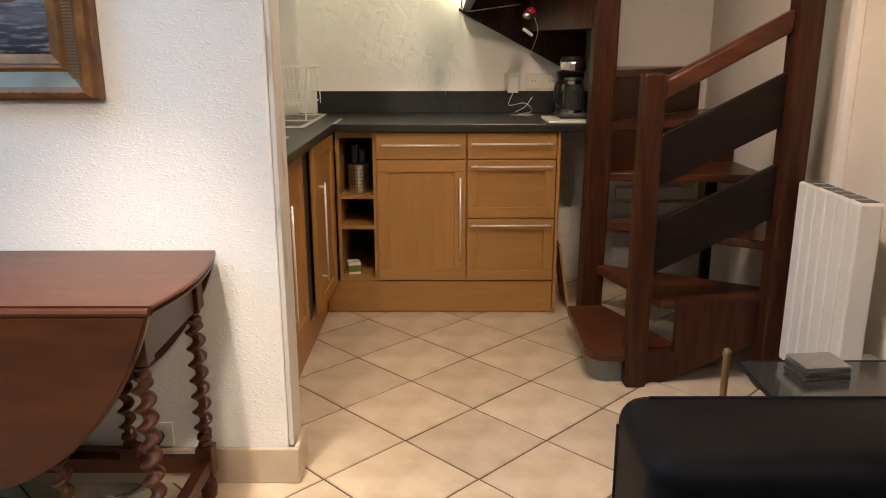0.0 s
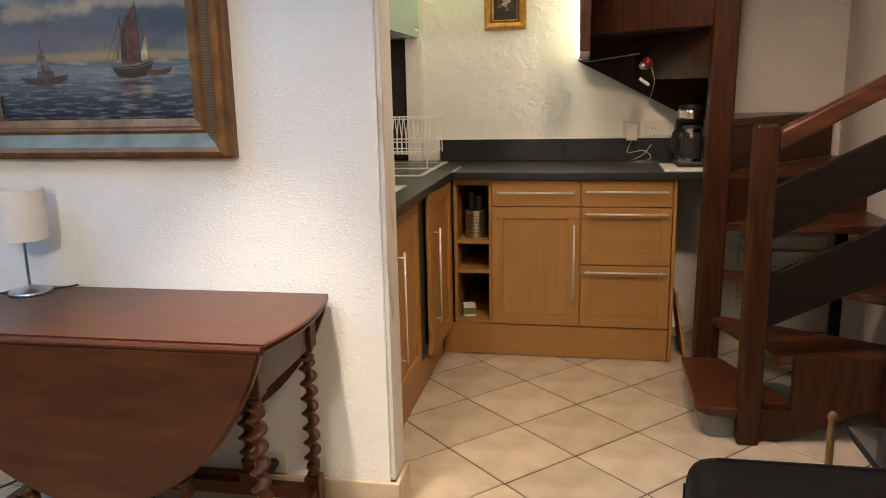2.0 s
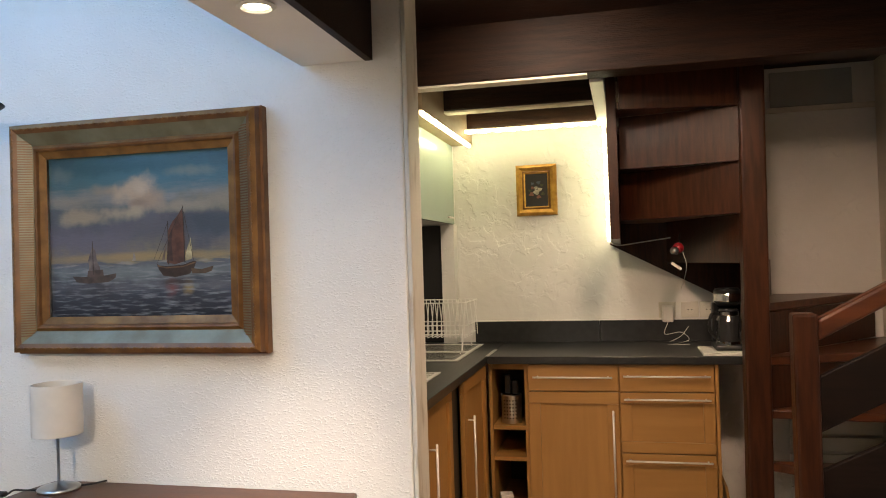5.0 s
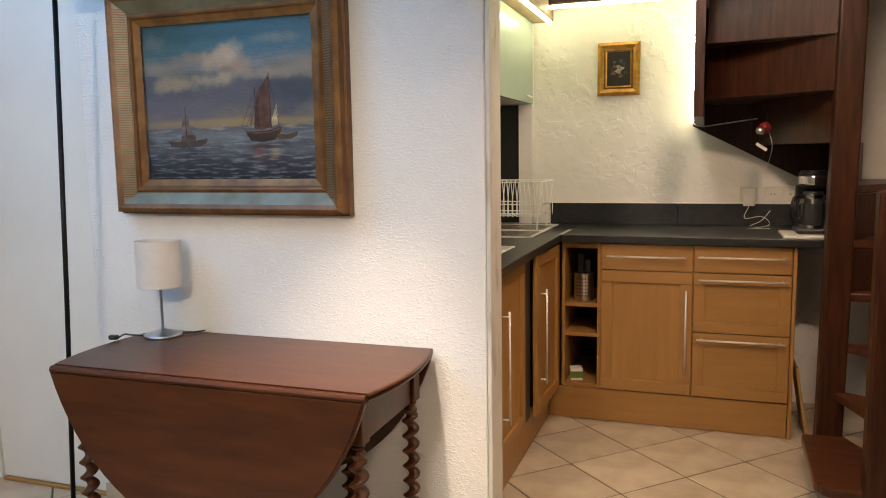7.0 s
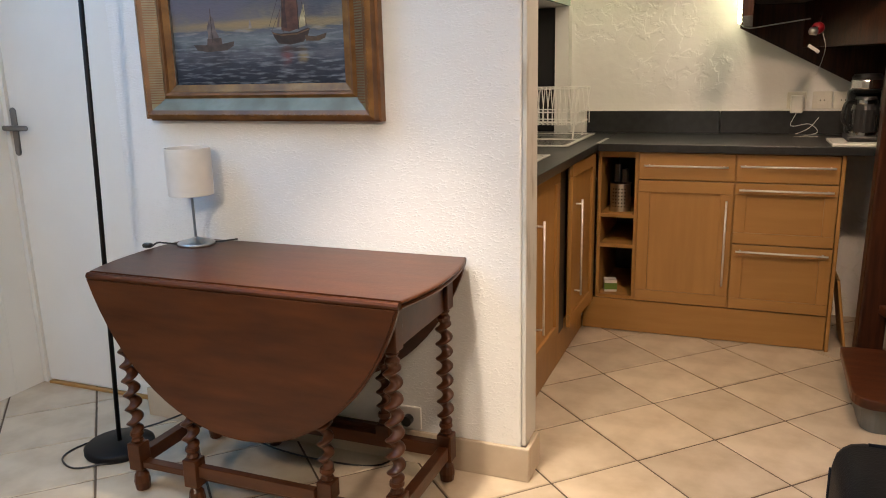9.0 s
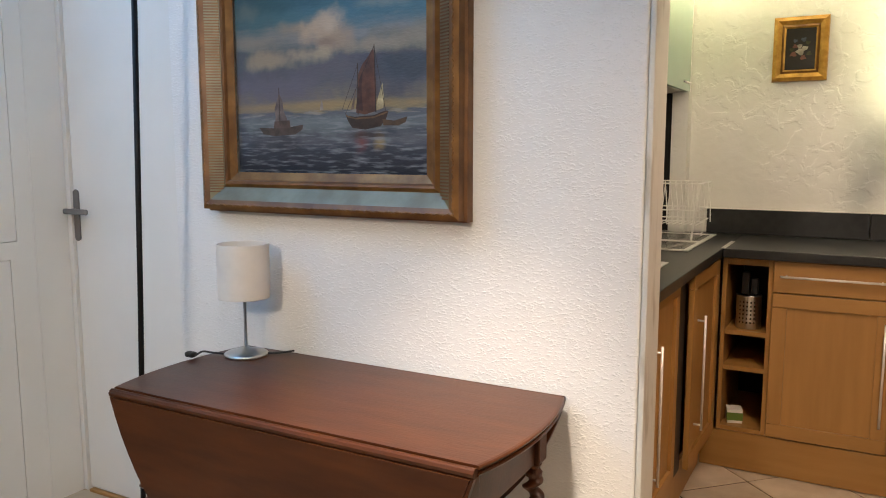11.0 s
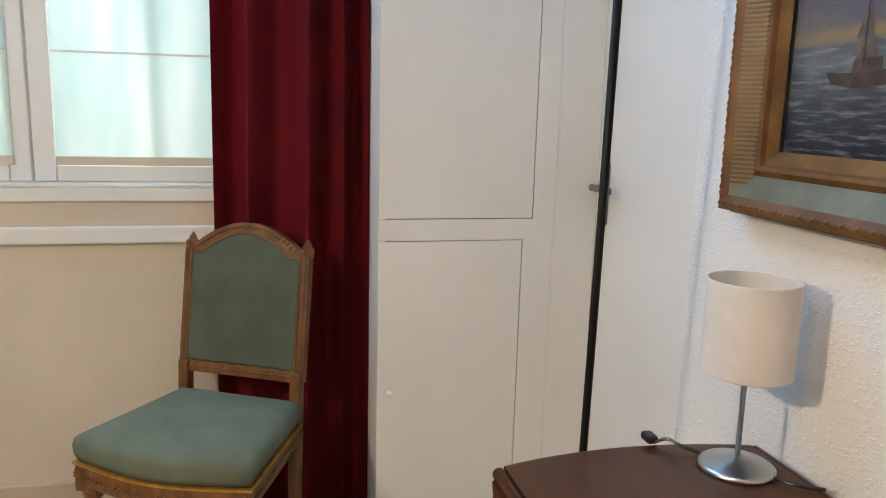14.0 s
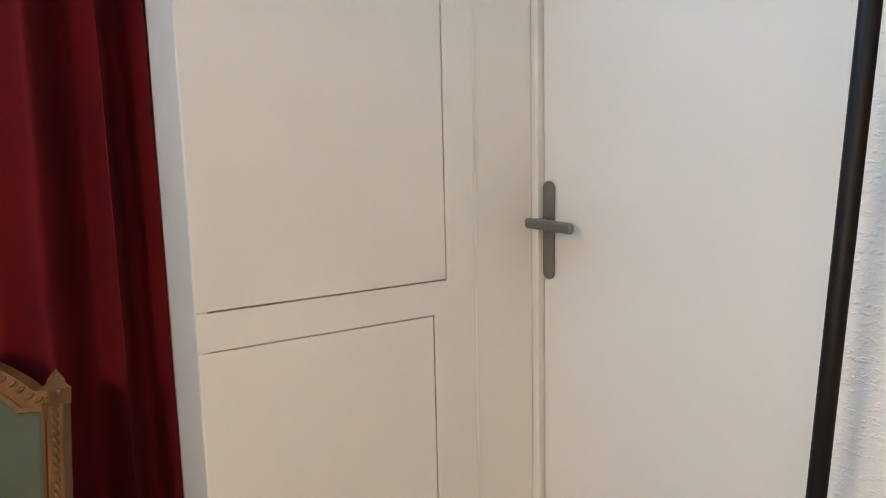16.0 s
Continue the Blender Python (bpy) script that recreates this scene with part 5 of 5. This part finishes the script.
st("side_string", prism([(YK - 0.024, 1.455), (YK - 0.024, 2.33), (3.30, 2.33), (3.30, 1.47)], 0.072, 0.112, "x"), DARKWOOD)
st("support_leg", box((1.235, 3.60, 0), (1.28, 3.64, 0.70), 0.004), BLACKMETAL)

structure("trim_hatch", box((0.885, YK - 0.012, 2.135), (1.275, YK - 0.001, 2.315), 0.003), HATCH, "pale grey painted hatch high on the wall", "hatch")
structure("trim_hatch_ledge", box((0.86, YK - 0.02, 2.105), (XR - 0.002, YK - 0.001, 2.133), 0.004), WARMWHITE, "painted ledge under the hatch", "trim")

# ---- radiator ----
rad = thing("radiator", "white finned wall radiator", "radiator", (1.345, 2.45, 0.16))
for k in range(6):
    y = 0.20 - k * 0.068
    part("fin", box((-0.128, y - 0.064, 0), (-0.05, y, 0.66), 0.008), WHITE, rad)
    part("grille_slot", box((-0.115, y - 0.056, 0.6605), (-0.062, y - 0.008, 0.6625)), mat("dark_slot", (0.08, 0.08, 0.075), 0.6) if k == 0 else bpy.data.materials["dark_slot"], rad)
for y in (0.05, -0.15):
    part("bracket", box((-0.05, y, 0.10), (0.033, y + 0.04, 0.14)), WHITE, rad)
structure("trim_wall_post", box((XR - 0.035, 2.66, 0.0), (XR - 0.001, 2.698, 2.34), 0.004), PAINT, "white painted upright beside the stair", "trim")

# ---- chair ----
chair = thing("upholstered_chair", "carved walnut chair with green velvet seat and back", "chair", (-2.564, 1.019, 0), turn=-28)
# local: +x is the front
SZ = 0.485


def seat_outline(g=0.0):
    back, front = -0.20, 0.215
    pts = [(back - g, -0.19 - g), (back - g, 0.19 + g)]
    pts += [(front - 0.03 + g, 0.245 + g)] + [(front - 0.03 + g + 0.045 * math.sin(math.pi * i / 10), 0.235 + g - (0.47 + 2 * g) * i / 10) for i in range(1, 10)] + [(front - 0.03 + g, -0.245 - g)]
    return pts


bm = bmesh.new()
rings = [[bm.verts.new((x, y, SZ + dz)) for x, y in seat_outline(g_)] for g_, dz in ((-0.004, -0.075), (0.003, -0.055), (0.005, -0.03), (0.001, -0.012), (-0.010, -0.003), (-0.030, 0.005), (-0.07, 0.015), (-0.12, 0.021))]
for a_, b_ in zip(rings, rings[1:]):
    for i in range(len(a_)):
        j = (i + 1) % len(a_)
        bm.faces.new((a_[i], a_[j], b_[j], b_[i]))
bm.faces.new(rings[0])
bm.faces.new(rings[-1])
bmesh.ops.recalc_face_normals(bm, faces=bm.faces)
ob = part("seat", bm, SEATVELVET, chair, "pale blue-green velvet seat pad", smooth=True)
part("seat_rail", prism(seat_outline(0.004), SZ - 0.135, SZ - 0.076, "z", 0.006), CHAIRWOOD, chair)
part("piping", prism(seat_outline(0.007), SZ - 0.080, SZ - 0.074), GOLD, ob)


def rail_carving():
    """Twisted carving along the front and sides of the seat rail."""
    bm = bmesh.new()
    pts = seat_outline(0.006)[1:]
    for (ax_, ay_), (bx_, by_) in zip(pts, pts[1:] + [seat_outline(0.006)[0]]):
        d = math.hypot(bx_ - ax_, by_ - ay_)
        k = max(2, int(d / 0.014))
        for q in range(k):
            u_ = (q + 0.5) / k
            m = pose(ax_ + (bx_ - ax_) * u_, ay_ + (by_ - ay_) * u_, SZ - 0.108, 0, 0, math.degrees(math.atan2(by_ - ay_, bx_ - ax_))) @ pose(0, 0, 0, 0, 35, 0) @ Matrix.Diagonal((0.010, 0.004, 0.0045, 1))
            bmesh.ops.create_icosphere(bm, subdivisions=1, radius=1.0, matrix=m)
    return bm


part("rail_carving", rail_carving(), CHAIRWOOD, chair, "twisted rope carving on the seat rail")
# back: two stiles, top rail in an arch, bottom rail, panel
BK = pose(-0.205, 0, SZ - 0.02, 0, -9, 0)


def arch(y, w, base, rise):
    u = min(1.0, abs(y / w) / 0.80)
    return base + rise * math.cos(u * math.pi / 2) ** 0.85


def back_ring(w, z0, z1, rise, thick, depth):
    n = 30
    outer = [(w * (2 * i / n - 1), arch(w * (2 * i / n - 1), w, z1, rise)) for i in range(n + 1)]
    bm = bmesh.new()
    k = (w - thick) / w
    inner = [(y * k, z - thick) for y, z in outer]
    for (a, b), (c, d) in zip(zip(outer, outer[1:]), zip(inner, inner[1:])):
        add_prism(bm, [a, b, d, c], -depth / 2, depth / 2, "x")
    bmesh.ops.remove_doubles(bm, verts=bm.verts, dist=1e-4)
    for s in (-1, 1):
        add_box(bm, (-depth / 2, min(s * w, s * (w - thick)), z0), (depth / 2, max(s * w, s * (w - thick)), z1 - thick + 0.012), 0.004)
        add_lathe(bm, [(0.021, -0.02), (0.022, 0.004), (0.015, 0.009), (0.013, 0.016), (0.0, 0.032)], (0, s * (w - thick / 2), z1 - 0.002), 4)
    return bm


fr = back_ring(0.200, 0.065, 0.450, 0.066, 0.030, 0.032)
add_box(fr, (-0.016, -0.171, 0.065), (0.016, 0.171, 0.100), 0.004)
b = part("backrest_frame", fr, CHAIRWOOD, chair, "carved walnut back frame")
b.matrix_local = BK
bead = back_ring(0.177, 0.098, 0.427, 0.064, 0.007, 0.040)
o = part("carved_bead", bead, GILTDARK, b)


def rope_carving():
    """Twisted leaf carving running round the back frame."""
    bm = bmesh.new()
    w_, run = 0.189, []
    run += [(-w_, 0.08 + 0.0135 * i, 90) for i in range(27)] + [(w_, 0.08 + 0.0135 * i, 90) for i in range(27)]
    for i in range(29):
        y = w_ * (2 * i / 28 - 1) * 0.95
        run.append((y, arch(y, 0.200, 0.450, 0.066) - 0.013, 0))
    run += [(-0.155 + 0.0135 * i, 0.0825, 0) for i in range(24)]
    for y, z, a in run:
        bmesh.ops.create_icosphere(bm, subdivisions=1, radius=1.0, matrix=pose(0.0165, y, z, a + 35, 0, 0) @ Matrix.Diagonal((0.004, 0.0095, 0.0042, 1)))
    return bm


o = part("carved_rope", rope_carving(), CHAIRWOOD, b, "twisted leaf carving")
n = 30
w = 0.173
pan = [(w, 0.101)] + [(w * (1 - 2 * i / n), arch(w * (1 - 2 * i / n), w, 0.420, 0.064)) for i in range(n + 1)] + [(-w, 0.101)]
o = part("backrest", prism(pan, -0.012, 0.019, "x", 0.006), VELVET, chair, "faded green velvet back panel")
o.matrix_local = BK
for s in (-1, 1):
    lg = part("back_leg", box((-0.018, s * 0.180 - 0.016, -SZ + 0.02), (0.018, s * 0.180 + 0.016, 0.10), 0.004), CHAIRWOOD, chair)
    lg.matrix_local = pose(-0.205, 0, SZ - 0.02, 0, -3, 0)
    part("front_leg", lathe([(0.010, 0.0), (0.013, 0.01), (0.013, 0.02), (0.011, 0.03), (0.022, 0.25), (0.026, 0.285), (0.016, 0.30), (0.024, 0.31), (0.028, 0.335)], (0.165, s * 0.215, 0), 14), CHAIRWOOD, chair)
    part("leg_block", box((0.14, s * 0.215 - 0.028, 0.335), (0.198, s * 0.215 + 0.028, 0.398), 0.004), CHAIRWOOD, chair)

# ---- curtain ----
cur = thing("curtain", "long dark red velvet curtain hanging in folds", "curtain", (-2.888, 1.28, 0))


def curtain_sheet():
    bm = bmesh.new()
    ny, nz = 120, 40
    rows = []
    for k in range(nz + 1):
        z = 0.006 + 2.624 * k / nz
        row = []
        for i in range(ny + 1):
            u = i / ny
            flare = 1 + 0.05 * (1 - z / 2.6)
            y = (-0.215 + 0.43 * u) * flare
            ph = 2 * math.pi * (4.3 * u + 0.38 * math.sin(5 * u + 1.1) + 0.05 * math.sin(1.6 * z + 3 * u))
            x = 0.044 * math.sin(ph) + 0.008 * math.sin(2.0 * ph + 0.6 + z * 0.4) + 0.003 * math.sin(9 * u + 1.5 * z)
            row.append(bm.verts.new((x, y + 0.012 * math.cos(ph), z)))
        rows.append(row)
    for a, b in zip(rows, rows[1:]):
        for i in range(ny):
            bm.faces.new((a[i], a[i + 1], b[i + 1], b[i]))
    bmesh.ops.solidify(bm, geom=bm.faces[:], thickness=0.003)
    return bm


part("cloth", curtain_sheet(), CURTAIN, cur, smooth=True)
part("rail", tube([(0, -0.5, 2.66), (0, 0.21, 2.66)], 0.012, 10), BLACKMETAL, cur)

# ---- sofa and glass side table ----
sofa = thing("sofa", "black leather sofa seen from behind", "sofa", (0.83, 0.78, 0))
part("backrest", box((-0.55, 0.22, 0.06), (0.53, 0.475, 0.69), 0.045, seg=4), LEATHER, sofa, smooth=True)
part("arm", box((-0.53, -0.45, 0.06), (-0.33, 0.218, 0.56), 0.04, seg=4), LEATHER, sofa, smooth=True)
part("seat_cushion", box((-0.328, -0.45, 0.18), (0.53, 0.218, 0.42), 0.04, seg=4), LEATHER, sofa, smooth=True)
part("seam", tube([(-0.5495, 0.435, 0.10), (-0.5495, 0.435, 0.64)], 0.004, 8), LEATHER, sofa, smooth=True)
part("seam", tube([(-0.50, 0.435, 0.6895), (0.5, 0.435, 0.6895)], 0.004, 8), LEATHER, sofa, smooth=True)
for x in (-0.48, 0.48):
    for y in (-0.4, 0.42):
        part("foot", box((x - 0.03, y - 0.03, 0), (x + 0.03, y + 0.03, 0.059), 0.003), BLACK, sofa)
gt = thing("glass_side_table", "low side table with a dark glass top and brass corner posts", "side table", (0.99, 1.80, 0))
DG = mat("smoked_glass", (0.03, 0.032, 0.032), 0.08, coat=0.6)
part("top", box((-0.21, -0.22, 0.438), (0.33, 0.135, 0.448), 0.002), DG, gt, "smoked glass top")
part("edge", tube([(-0.215, -0.225, 0.443), (0.335, -0.225, 0.443), (0.335, 0.14, 0.443), (-0.215, 0.14, 0.443)], 0.006, 8, True), BLACKMETAL, gt)
BRASS = mat("aged_brass", (0.25, 0.17, 0.08), 0.4, 0.8)
for x, y in ((-0.245, 0.14), (0.345, 0.15), (0.345, -0.235)):
    part("corner_post", lathe([(0.010, 0), (0.010, 0.46), (0.013, 0.465), (0.010, 0.48), (0.0, 0.487)], (x, y, 0), 12), BRASS, gt, smooth=True)
for k in range(4):
    c = thing("coaster", "square steel coaster in a small stack", "coaster", (0.955, 1.865, 0.4485 + k * 0.0085), group="stack of coasters", turn=(8, 3, 12, 6)[k])
    # brighter metal on the top coaster only: its reflection put into the colour
    part("plate", box((-0.062, -0.05, 0), (0.062, 0.05, 0.008), 0.001), NICKEL if k == 3 else DULL, c)

# ---- floor tiles ----
floor_tiles(bpy.data.objects["floor_screed"])
